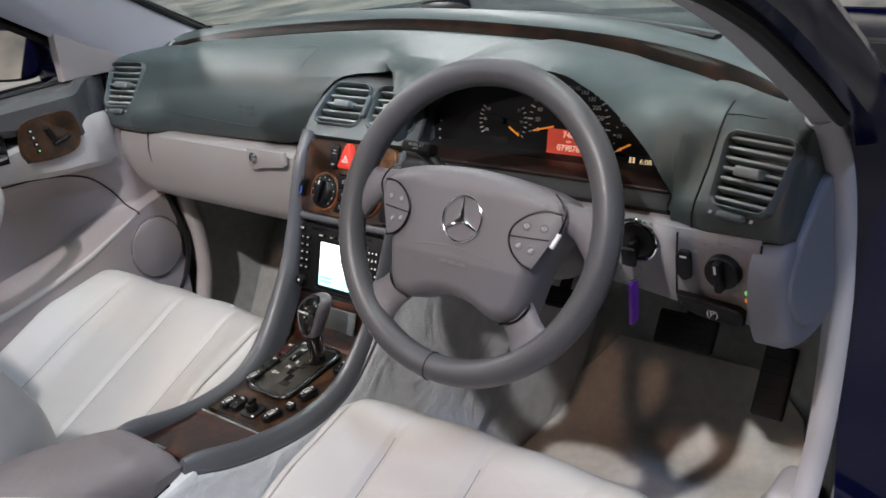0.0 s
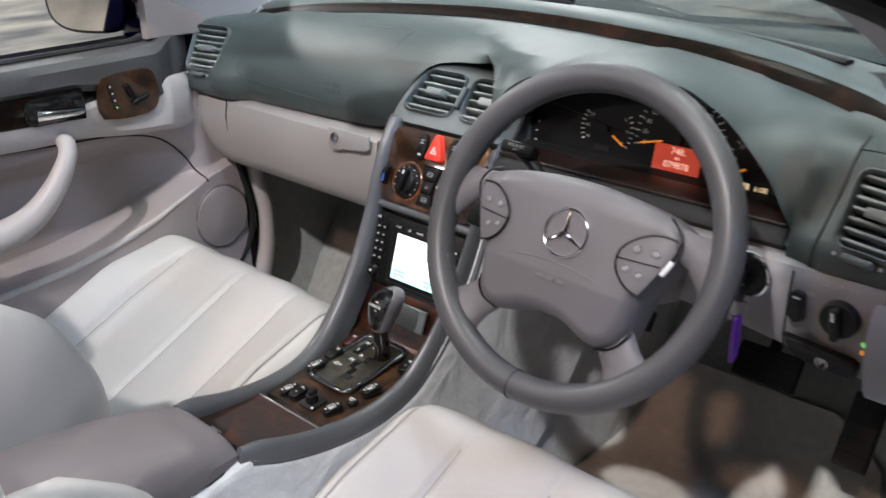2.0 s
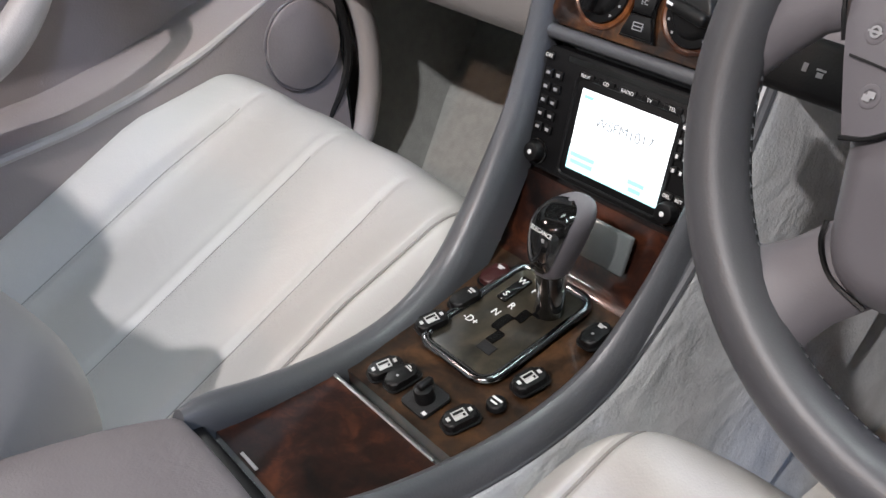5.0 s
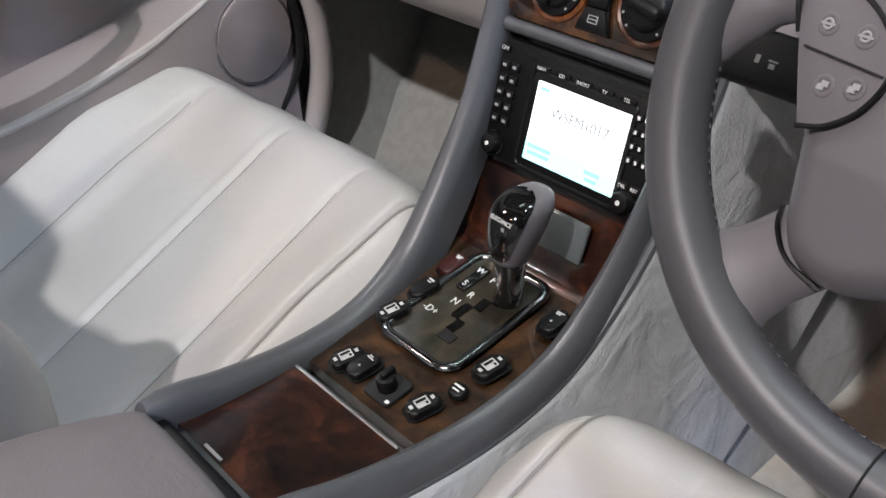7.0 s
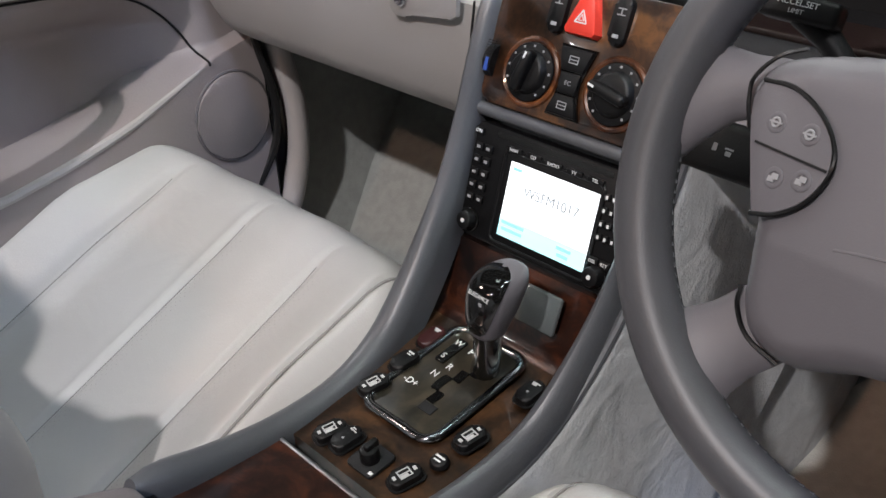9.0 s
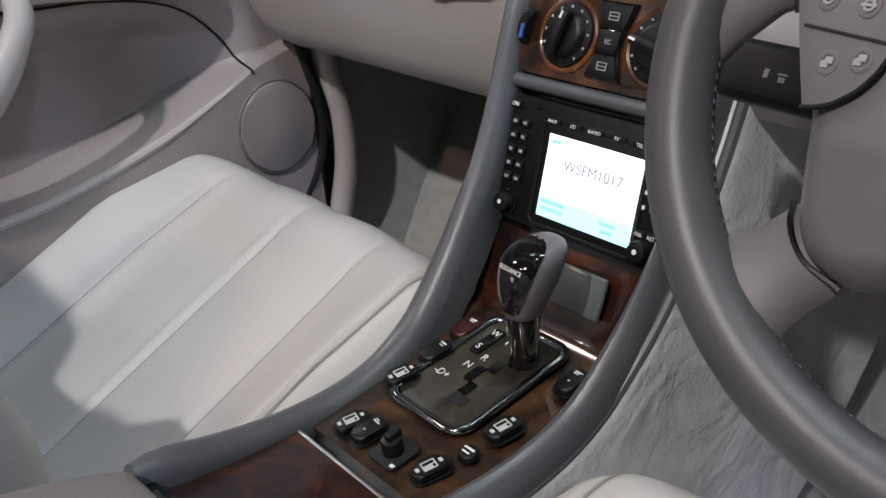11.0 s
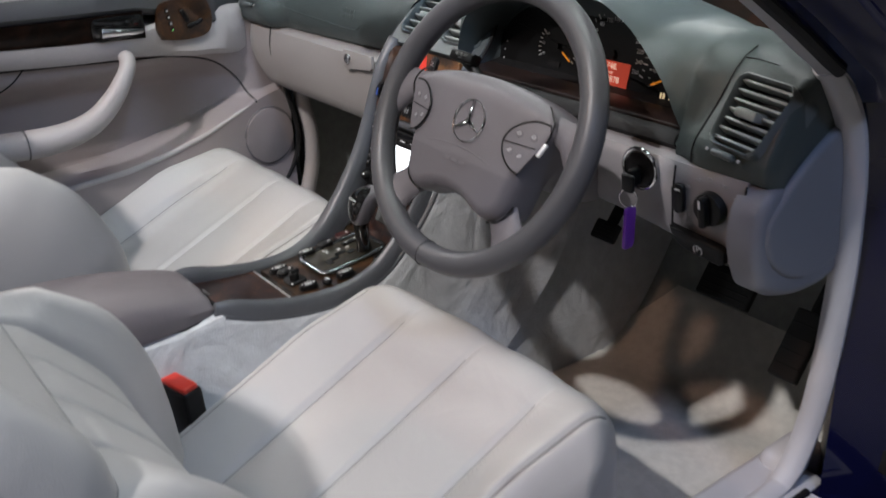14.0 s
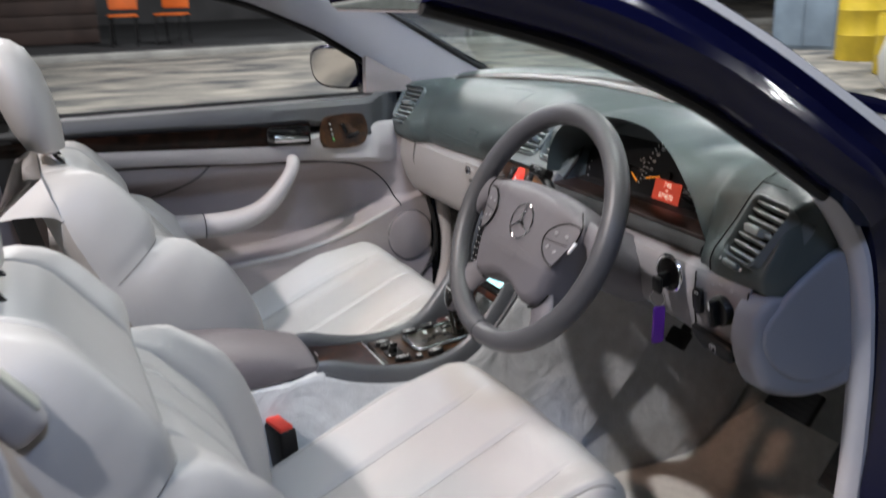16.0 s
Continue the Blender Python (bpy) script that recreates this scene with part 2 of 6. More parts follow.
def plate(outline, depth, m=Matrix(), bevel=0.0, segs=2):
    """An outline in x and y, from z = 0 up to depth, with its upper edge rounded."""
    bm = bmesh.new()
    low = [bm.verts.new((x, y, 0)) for x, y in outline]
    top = [bm.verts.new((x, y, depth)) for x, y in outline]
    bm.faces.new(low[::-1])
    face = bm.faces.new(top)
    n = len(outline)
    for i in range(n):
        bm.faces.new((low[i], low[(i + 1) % n], top[(i + 1) % n], top[i]))
    if bevel:
        bmesh.ops.bevel(bm, geom=list(face.edges), offset=bevel, segments=segs, profile=0.5, affect="EDGES")
    bmesh.ops.transform(bm, matrix=m, verts=bm.verts[:])
    return bm


def round_rect(w, h, r, n=5):
    out = []
    for cx, cy, a0 in ((w / 2 - r, h / 2 - r, 0), (-w / 2 + r, h / 2 - r, 90), (-w / 2 + r, -h / 2 + r, 180), (w / 2 - r, -h / 2 + r, 270)):
        for k in range(n + 1):
            a = radians(a0 + 90 * k / n)
            out.append((cx + r * math.cos(a), cy + r * math.sin(a)))
    return out


def cyl(r1, r2, h, m=Matrix(), n=24, bevel=0.0):
    bm = bmesh.new()
    bmesh.ops.create_cone(bm, cap_ends=True, segments=n, radius1=r1, radius2=r2, depth=h, matrix=Matrix.Translation((0, 0, h / 2)))
    if bevel:
        top = [e for e in bm.edges if all(v.co.z > h - 1e-6 for v in e.verts)]
        bmesh.ops.bevel(bm, geom=top, offset=bevel, segments=2, profile=0.5, affect="EDGES")
    bmesh.ops.transform(bm, matrix=m, verts=bm.verts[:])
    return bm


def torus(R, r, m=Matrix(), n=48, k=12, flat=1.0):
    path = [(R * math.cos(2 * math.pi * i / n), R * math.sin(2 * math.pi * i / n), 0) for i in range(n)]
    bm = tube(path, r, n=k, loop=True, flat=flat)
    bmesh.ops.transform(bm, matrix=m, verts=bm.verts[:])
    return bm


def join(*bms):
    """The meshes in one."""
    out = bmesh.new()
    for b in bms:
        me = bpy.data.meshes.new("tmp")
        b.to_mesh(me)
        b.free()
        out.from_mesh(me)
        bpy.data.meshes.remove(me)
    return out


def panel(x, y, z, lean, yaw=0.0):
    """A frame on a panel: its x across the car, its y up along the panel, its z out of it. lean: degrees by which its top leans forwards."""
    return Matrix.Translation((x, y, z)) @ Matrix.Rotation(radians(yaw), 4, "Z") @ Matrix.Rotation(radians(90 - lean), 4, "X")


def at(m, x, y, z=0.0, turn=0.0):
    return m @ Matrix.Translation((x, y, z)) @ Matrix.Rotation(radians(turn), 4, "Z")


def lettering(text, size, m, mat, parent, name="lettering", align="CENTER", depth=0.0002):
    data = bpy.data.curves.new("lettering", "FONT")
    data.body, data.size, data.align_x, data.align_y, data.extrude = text, size, align, "CENTER", depth
    tmp = new("tmp", data)
    me = bpy.data.meshes.new_from_object(tmp.evaluated_get(bpy.context.evaluated_depsgraph_get()))
    bpy.data.objects.remove(tmp)
    bpy.data.curves.remove(data)
    me.transform(m)
    me.materials.clear()
    me.materials.append(mat)
    ob = new(name, me)
    ob.parent = parent
    return ob


def bars(name, spots, m, mat, parent, depth=0.0004):
    """Small flat bars (x, y, width, height) on a panel."""
    bm = join(*[rbox(w, h, depth, 0, at(m, x, y, depth / 2)) for x, y, w, h in spots])
    return part(name, bm, mat, parent, smooth=False)


def pillow(outline, r, h, m=Matrix(), depth=0.01, cell=0.003, base=None):
    """An outline in x and y filled with a cushion that rises to h within r of its rim, over straight sides of the given depth.
    base(x, y): the height of the face it lies on."""
    o = np.array(outline, float)
    a, b = o, np.roll(o, -1, 0)

    def near(p):
        d = b - a
        t = np.clip(((p - a) * d).sum(1) / np.maximum((d * d).sum(1), 1e-12), 0, 1)
        q = a + t[:, None] * d
        e = np.hypot(*(q - p).T)
        i = int(e.argmin())
        cross = ((a[:, 1] > p[1]) != (b[:, 1] > p[1])) & (p[0] < (b[:, 0] - a[:, 0]) * (p[1] - a[:, 1]) / np.where(b[:, 1] == a[:, 1], 1e-12, b[:, 1] - a[:, 1]) + a[:, 0])
        return q[i], e[i], cross.sum() % 2 == 1
    lo, hi = o.min(0) - cell, o.max(0) + cell
    nx, ny = int((hi[0] - lo[0]) / cell) + 1, int((hi[1] - lo[1]) / cell) + 1
    bm = bmesh.new()
    info = {}
    for i in range(nx + 1):
        for j in range(ny + 1):
            p = lo + cell * np.array([i, j])
            info[i, j] = (p, *near(p))
    verts = {}

    def vert(k):
        if k not in verts:
            p, q, e, inside = info[k]
            if not inside or e < 0.25 * cell:
                p, e = q, 0.0
            z = h * math.sqrt(max(0.0, 1 - (1 - min(e / r, 1)) ** 2))
            verts[k] = bm.verts.new((p[0], p[1], z + (base(p[0], p[1]) if base else 0)))
        return verts[k]
    for i in range(nx):
        for j in range(ny):
            ks = ((i, j), (i + 1, j), (i + 1, j + 1), (i, j + 1))
            if any(info[k][3] and info[k][2] >= 0.25 * cell for k in ks):
                bm.faces.new([vert(k) for k in ks])
    bmesh.ops.remove_doubles(bm, verts=bm.verts[:], dist=cell * 0.05)
    rim = [e for e in bm.edges if len(e.link_faces) == 1]
    ext = bmesh.ops.extrude_edge_only(bm, edges=rim)
    bmesh.ops.translate(bm, vec=(0, 0, -depth), verts=[v for v in ext["geom"] if isinstance(v, bmesh.types.BMVert)])
    bmesh.ops.transform(bm, matrix=m, verts=bm.verts[:])
    return bm


def closed(points, per=5):
    """A smooth closed outline through points."""
    pts = [np.array(p, float) for p in points]
    out = []
    n = len(pts)
    for i in range(n):
        a, b, c, d = pts[i - 1], pts[i], pts[(i + 1) % n], pts[(i + 2) % n]
        for k in range(per):
            t = k / per
            out.append(tuple(0.5 * (2 * b + (c - a) * t + (2 * a - 5 * b + 4 * c - d) * t * t + (3 * b - a - 3 * c + d) * t ** 3)))
    return out


def sheet(fn, us, vs, thick=0.0):
    """A surface fn(u, v); thick: how far it goes back along fn's own normal, as a shell."""
    bm = bmesh.new()
    g = [[bm.verts.new(fn(u, v)) for v in vs] for u in us]
    for i in range(len(us) - 1):
        for j in range(len(vs) - 1):
            bm.faces.new((g[i][j], g[i + 1][j], g[i + 1][j + 1], g[i][j + 1]))
    bm.normal_update()
    if thick:
        bmesh.ops.solidify(bm, geom=bm.faces[:], thickness=thick)
    return bm


def lin(a, b, n):
    return [a + (b - a) * i / (n - 1) for i in range(n)]


def interp(x, table):
    xs, *cols = zip(*table)
    r = [float(np.interp(x, xs, c)) for c in cols]
    return r[0] if len(r) == 1 else r


# ---- hall ----
GROUND = material("hall_floor", (0.40, 0.37, 0.32), 0.65, grain=0.6, scale=30, vary=0.6, vary_scale=2.6, colour2=(0.075, 0.08, 0.085), stretch=(1, 0.45, 1))
HALLWALL = material("hall_wall", (0.10, 0.10, 0.105), 0.8, grain=0.3, scale=20, vary=0.4, vary_scale=1.2)
HALLCEIL = material("hall_ceiling", (0.05, 0.05, 0.052), 0.9, vary=0.2, vary_scale=1)
tagged(part("ground", rbox(60, 60, 0.1, 0, pose(0, 0, -0.05)), GROUND, smooth=False), "worn grey hall floor with pale stains", "floor", kind="structure")
for nm, sx, sy, x, y in (("wall_north", 40.4, 0.2, 0, 20.1), ("wall_south", 40.4, 0.2, 0, -20.1), ("wall_east", 0.2, 40, 20.1, 0), ("wall_west", 0.2, 40, -20.1, 0)):
    tagged(part(nm, rbox(sx, sy, 6, 0, pose(x, y, 3)), HALLWALL, smooth=False), "dark grey hall wall", "wall", kind="structure")
tagged(part("ceiling", rbox(40.4, 40.4, 0.2, 0, pose(0, 0, 6.1)), HALLCEIL, smooth=False), "dark hall ceiling", "ceiling", kind="structure")

# ---- car shell: floor pan, tunnel, firewall, sill, pillars, screen ----
car = thing("car_body", "navy blue open-top car body with grey cabin linings", "car")

FLOOR_Z = 0.215


def floor_pan(u, v):
    z = FLOOR_Z + 0.30 * max(0.0, (v - 0.52) / 0.25) ** 1.6
    if u < -0.1:
        z = FLOOR_Z + 1.15 * max(0.0, v - 0.36) ** 1.06
    return (u, min(v, 0.74), z)


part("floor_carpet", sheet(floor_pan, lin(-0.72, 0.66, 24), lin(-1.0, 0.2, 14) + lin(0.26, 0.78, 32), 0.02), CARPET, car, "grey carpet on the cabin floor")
# dark trim colour here paints the shade deep in the footwells
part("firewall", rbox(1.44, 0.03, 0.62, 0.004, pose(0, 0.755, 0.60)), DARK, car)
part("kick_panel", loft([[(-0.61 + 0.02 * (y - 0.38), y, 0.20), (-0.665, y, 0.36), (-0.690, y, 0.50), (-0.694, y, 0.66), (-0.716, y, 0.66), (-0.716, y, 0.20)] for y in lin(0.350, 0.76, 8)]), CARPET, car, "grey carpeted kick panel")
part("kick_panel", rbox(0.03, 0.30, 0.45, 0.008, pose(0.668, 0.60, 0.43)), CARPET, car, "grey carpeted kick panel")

TOP = [(-1.0, 0.50), (-0.70, 0.525), (-0.40, 0.535), (-0.24, 0.530), (-0.11, 0.500), (0.0, 0.503), (0.04, 0.508), (0.090, 0.505), (0.14, 0.52), (0.165, 0.555), (0.185, 0.60), (0.22, 0.69), (0.25, 0.74), (0.30, 0.775), (0.34, 0.785), (0.50, 0.79), (0.74, 0.79)]
rings = []
for y, z in spline(TOP, 4):
    w = interp(y, [(-1.0, 0.10), (-0.24, 0.088), (0.0, 0.092), (0.15, 0.105), (0.74, 0.12)])
    wb = w + 0.035
    rings.append([(-wb, y, FLOOR_Z), (-w - 0.012, y, z - 0.06), (-w, y, z - 0.008), (-w + 0.012, y, z), (w - 0.012, y, z), (w, y, z - 0.008), (w + 0.012, y, z - 0.06), (wb, y, FLOOR_Z)])
part("tunnel", loft(rings), TUNNEL, car, "grey carpet over the centre tunnel")

# sill and door seal on the driver's side
part("sill_trim", join(rbox(0.105, 1.5, 0.10, 0.015, pose(0.640, -0.33, 0.245)), rbox(0.06, 0.10, 0.12, 0.02, pose(0.63, 0.42, 0.26))), RUBBER, car, "pale grey inner sill trim")
part("sill", rbox(0.14, 2.6, 0.20, 0.02, pose(0.735, -0.40, 0.188)), NAVY, car, "navy painted sill")
SEAL = [(0.690, 0.262, 0.930), (0.694, 0.288, 0.897), (0.696, 0.318, 0.85), (0.697, 0.334, 0.80), (0.697, 0.345, 0.74), (0.694, 0.359, 0.64),
        (0.680, 0.378, 0.48), (0.666, 0.382, 0.37), (0.660, 0.355, 0.305), (0.660, 0.29, 0.292), (0.660, 0.0, 0.290), (0.660, -0.8, 0.290)]
part("door_seal", tube(spline(SEAL, 8), 0.0155, 10, up=(1, 0.2, 0.1), flat=1.15), RUBBER, car, "pale grey rubber door seal")
sp = part("sill_plate", rbox(0.062, 0.62, 0.006, 0.002, pose(0.728, 0.06, 0.292)), RUBBER, car, "grey sill plate with brushed insert")
part("insert", rbox(0.040, 0.54, 0.003, 0.001, pose(0.728, 0.09, 0.2965)), DULL, sp, "brushed grey insert")
part("gap_strip", rbox(0.008, 0.62, 0.004, 0.001, pose(0.690, 0.06, 0.2955)), DARK, sp)

# jamb behind the seal
JAMB = [(0.10, 0.425), (0.20, 0.42), (0.40, 0.415), (0.60, 0.402), (0.80, 0.378), (0.90, 0.34)]
rings = [[(0.698, y - 0.03, z), (0.76, y + 0.01, z), (0.86, y + 0.05, z), (0.86, y + 0.25, z), (0.698, y + 0.25, z)] for z, y in spline(JAMB, 3)]
jamb = part("door_jamb", loft(rings), NAVY, car, "navy painted door jamb")
hinge = part("hinge", join(rbox(0.05, 0.05, 0.045, 0.006, pose(0.775, 0.43, 0.60)), rbox(0.03, 0.07, 0.02, 0.005, pose(0.80, 0.41, 0.60)), cyl(0.009, 0.009, 0.07, pose(0.80, 0.39, 0.565), 12)), DARK, car)
part("hinge", join(rbox(0.05, 0.05, 0.045, 0.006, pose(0.775, 0.45, 0.36)), rbox(0.03, 0.07, 0.02, 0.005, pose(0.80, 0.43, 0.36)), cyl(0.009, 0.009, 0.07, pose(0.80, 0.41, 0.325), 12)), DARK, car)
for side in (-1, 1):
    rings = []
    for y, w, top in spline([(0.50, 0.860, 0.905), (0.9, 0.872, 0.890), (1.5, 0.862, 0.84), (1.9, 0.80, 0.765), (2.05, 0.70, 0.70)], 3):
        rings.append([(side * x, y, z) for x, z in ((w - 0.16, 0.30), (w, 0.30), (w + 0.012, 0.55), (w - 0.005, top - 0.10), (w - 0.05, top), (w - 0.12, top + 0.004), (w - 0.16, top - 0.02))])
    part("front_wing", loft(rings), NAVY, car, "navy painted front wing")
    rings = []
    for y, w, top in spline([(-0.86, 0.845, 0.850), (-1.3, 0.858, 0.885), (-1.9, 0.84, 0.88), (-2.3, 0.78, 0.86), (-2.45, 0.70, 0.82)], 3):
        rings.append([(side * x, y, z) for x, z in ((w - 0.17, 0.30), (w, 0.30), (w + 0.012, 0.55), (w - 0.005, top - 0.10), (w - 0.05, top), (w - 0.14, top + 0.004), (w - 0.17, top - 0.02))])
    part("rear_wing", loft(rings), NAVY, car, "navy painted rear wing")
    for y in (1.30, -1.42):
        wm = pose(side * 0.70, y, 0.315, 0, side * 90, 0)
        wh = part("wheel", torus(0.235, 0.080, wm @ pose(0, 0, 0.02), 40, 12), BLACKRUBBER, car, "black tyre on a silver rim")
        part("rim", cyl(0.165, 0.185, 0.09, wm @ pose(0, 0, -0.01), 32, 0.01), SATIN, wh)
part("front_end", sheet(lambda u, v: (u, 2.06 - 0.10 * (u / 0.72) ** 2, v), lin(-0.72, 0.72, 15), lin(0.28, 0.72, 6), 0.03), NAVY, car)
part("rear_end", sheet(lambda u, v: (u, -2.46 + 0.10 * (u / 0.72) ** 2, v), lin(-0.72, 0.72, 15), lin(0.28, 0.84, 6), 0.03), NAVY, car)
part("boot_lid", sheet(lambda u, v: (u, v, 0.885 - 0.03 * (u / 0.72) ** 2 - 0.05 * max(0, -1.9 - v)), lin(-0.73, 0.73, 15), lin(-2.42, -1.25, 10), 0.02), NAVY, car)
part("rear_bulkhead", rbox(1.36, 0.03, 0.62, 0.01, pose(0, -1.22, 0.56)), CARPET, car, "grey lined bulkhead behind the seats")
part("bonnet", sheet(lambda u, v: (u, v, 0.900 - 0.05 * (u / 0.8) ** 2 - 0.12 * max(0, (v - 0.66)) ** 1.3), lin(-0.82, 0.82, 17), lin(0.66, 2.0, 14), 0.02), NAVY, car)

# A-pillars: glass edge, inner bulge and lower edge, from the dash upwards
E0 = spline([(0.642, 0.54, 0.890), (0.636, 0.47, 0.94), (0.639, 0.386, 0.99), (0.637, 0.29, 1.047), (0.630, 0.196, 1.104), (0.618, 0.10, 1.158), (0.605, 0.0, 1.21), (0.59, -0.10, 1.262), (0.575, -0.22, 1.315)], 4)
E1 = spline([(0.668, 0.300, 0.885), (0.671, 0.262, 0.930), (0.668, 0.214, 0.963), (0.664, 0.162, 0.999), (0.660, 0.108, 1.034), (0.656, 0.040, 1.075), (0.656, -0.048, 1.115), (0.652, -0.13, 1.150), (0.642, -0.28, 1.195)], 4)
E2 = spline([(0.700, 0.290, 0.893), (0.704, 0.252, 0.928), (0.703, 0.206, 0.958), (0.701, 0.156, 0.992), (0.698, 0.104, 1.025), (0.695, 0.040, 1.064), (0.697, -0.046, 1.104), (0.692, -0.13, 1.138), (0.682, -0.28, 1.180)], 4)
for side in (1, -1):
    inner, outer = [], []
    for a, b, c in zip(E0, E1, E2):
        a, b, c = Vector(a), Vector(b), Vector(c)
        inner.append([Vector((side * p.x, p.y, p.z)) for p in (a + Vector((0.02, 0.012, 0.01)), a, b, b.lerp(c, 0.5) + Vector((-0.004, -0.006, -0.006)), c, c + Vector((0.014, 0.012, 0.010)), a.lerp(c, 0.5) + Vector((0.035, 0.03, 0.03)))])
        outer.append([Vector((side * p.x, p.y, p.z)) for p in (c + Vector((0.012, 0.004, 0.004)), c + Vector((0.022, -0.004, -0.002)), c + Vector((0.044, 0.0, 0.002)), c + Vector((0.052, 0.008, 0.014)), c + Vector((0.058, 0.018, 0.030)), c + Vector((0.050, 0.027, 0.042)), c + Vector((0.028, 0.036, 0.048)), a + Vector((0.012, 0.016, 0.012)), a + Vector((0.0, 0.014, 0.010)), a.lerp(c, 0.5) + Vector((0.036, 0.031, 0.031)))])
    part("pillar_lining", loft(inner), PILLAR, car, "pale grey windscreen pillar lining")
    part("pillar", loft(outer), NAVY, car, "navy painted windscreen pillar")
    part("gasket", tube([(side * (p[0] - 0.002), p[1] + 0.004, p[2] + 0.001) for p in E0], 0.007, 8), BLACKRUBBER, car)
    part("outer_gasket", tube([(side * (p[0] + 0.020), p[1] - 0.003, p[2] - 0.006) for p in E2[6:]], 0.008, 8), BLACKRUBBER, car)
part("screen_header", tube(spline([(-0.60, -0.145, 1.262), (-0.3, -0.10, 1.285), (0, -0.085, 1.292), (0.3, -0.10, 1.285), (0.60, -0.145, 1.262)], 6), 0.035, 12, flat=0.6), PILLAR, car, "grey header rail over the windscreen")


def screen_at(u, v):
    base = Vector((u * 0.63, 0.66 - 0.20 * u * u, 0.955))
    head = Vector((u * 0.58, -0.04 - 0.06 * u * u, 1.285 - 0.02 * u * u))
    return base.lerp(head, v)


ws = part("windscreen", sheet(screen_at, lin(-1, 1, 25), lin(0, 1, 7), 0.005), GLASS, car, "greenish curved windscreen glass")
ws.visible_shadow = False

# rear view mirror
mirror = thing("rear_view_mirror", "pale grey interior rear view mirror at the screen header", "mirror")
mm = pose(0.0, -0.062, 1.168, 98, 0, 28)
part("housing", plate(round_rect(0.25, 0.065, 0.025), 0.022, mm @ pose(0, 0, -0.022), 0.008), DOORLIGHT, mirror)
part("glass", plate(round_rect(0.235, 0.052, 0.02), 0.002, mm @ pose(0, 0, 0.001)), MIRROR, mirror)
part("stalk", tube([(0, -0.07, 1.282), (0, -0.052, 1.245), (0, -0.050, 1.18)], 0.01), DARK, mirror)

# ---- dashboard ----
dash = thing("dashboard", "dark green-grey padded dashboard with burr walnut strip", "dashboard")


WOODZ = [tuple(p) for p in spline([(-0.70, 0.918), (-0.62, 0.934), (-0.49, 0.953), (-0.35, 0.965), (-0.21, 0.973), (-0.09, 0.978), (0.04, 0.978), (0.15, 0.975), (0.26, 0.971), (0.36, 0.963), (0.453, 0.951), (0.54, 0.933), (0.62, 0.906), (0.70, 0.880)], 5)]


def wood_line(x):
    return 0.450 - 0.075 * (x / 0.62) ** 2, interp(x, WOODZ)


def strip_height(x):
    return interp(x, [(-0.7, 0.62), (0.25, 0.62), (0.55, 0.85), (0.7, 0.9)])


LIP0 = [(0.0956, 0.862), (0.102, 0.89), (0.115, 0.918), (0.14, 0.943), (0.183, 0.963), (0.25, 0.978), (0.32, 0.984), (0.386, 0.979), (0.42, 0.966), (0.458, 0.943), (0.505, 0.896), (0.525, 0.865), (0.540, 0.842)]


LIP = [(x, z - 0.010) for x, z in spline(LIP0, 5)]


def mix(p, q, k):
    k = min(1, max(0, k))
    k = k * k * (3 - 2 * k)
    return [(a[0] + (b[0] - a[0]) * k, a[1] + (b[1] - a[1]) * k) for a, b in zip(p, q)]


def pod_profile(x, yw, dy, dz):
    """The raked face round an outer vent, turned a little towards the cabin."""
    t = (abs(x) - 0.54) / 0.14
    yt = 0.268 - 0.035 * t
    pts = [(yw - 0.040, 0.940 - 0.028 * t + 0.3 * dz), (yt + 0.030 + dy, 0.938 - 0.020 * t + dz), (yt + 0.008 + dy, 0.926 - 0.010 * t + dz)]
    for k, z in ((0.0, 0.908), (0.41, 0.879), (0.73, 0.857), (1.0, 0.838)):
        pts.append((yt - 0.008 + (0.190 - yt + 0.008) * k + dy, z + dz))
    pts += [(0.184 + dy, 0.822 + 0.8 * dz), (0.188 + dy, 0.803 + 0.5 * dz), (0.200 + dy, 0.795 + 0.3 * dz), (0.27 + dy, 0.790 + 0.3 * dz)]
    r = 0.018 * max(0, (x - 0.676) / 0.010) ** 2 if x > 0 else 0.075 * max(0, (-x - 0.668) / 0.032) ** 2
    return [pts[0]] + [(y + r, z) for y, z in pts[1:]]


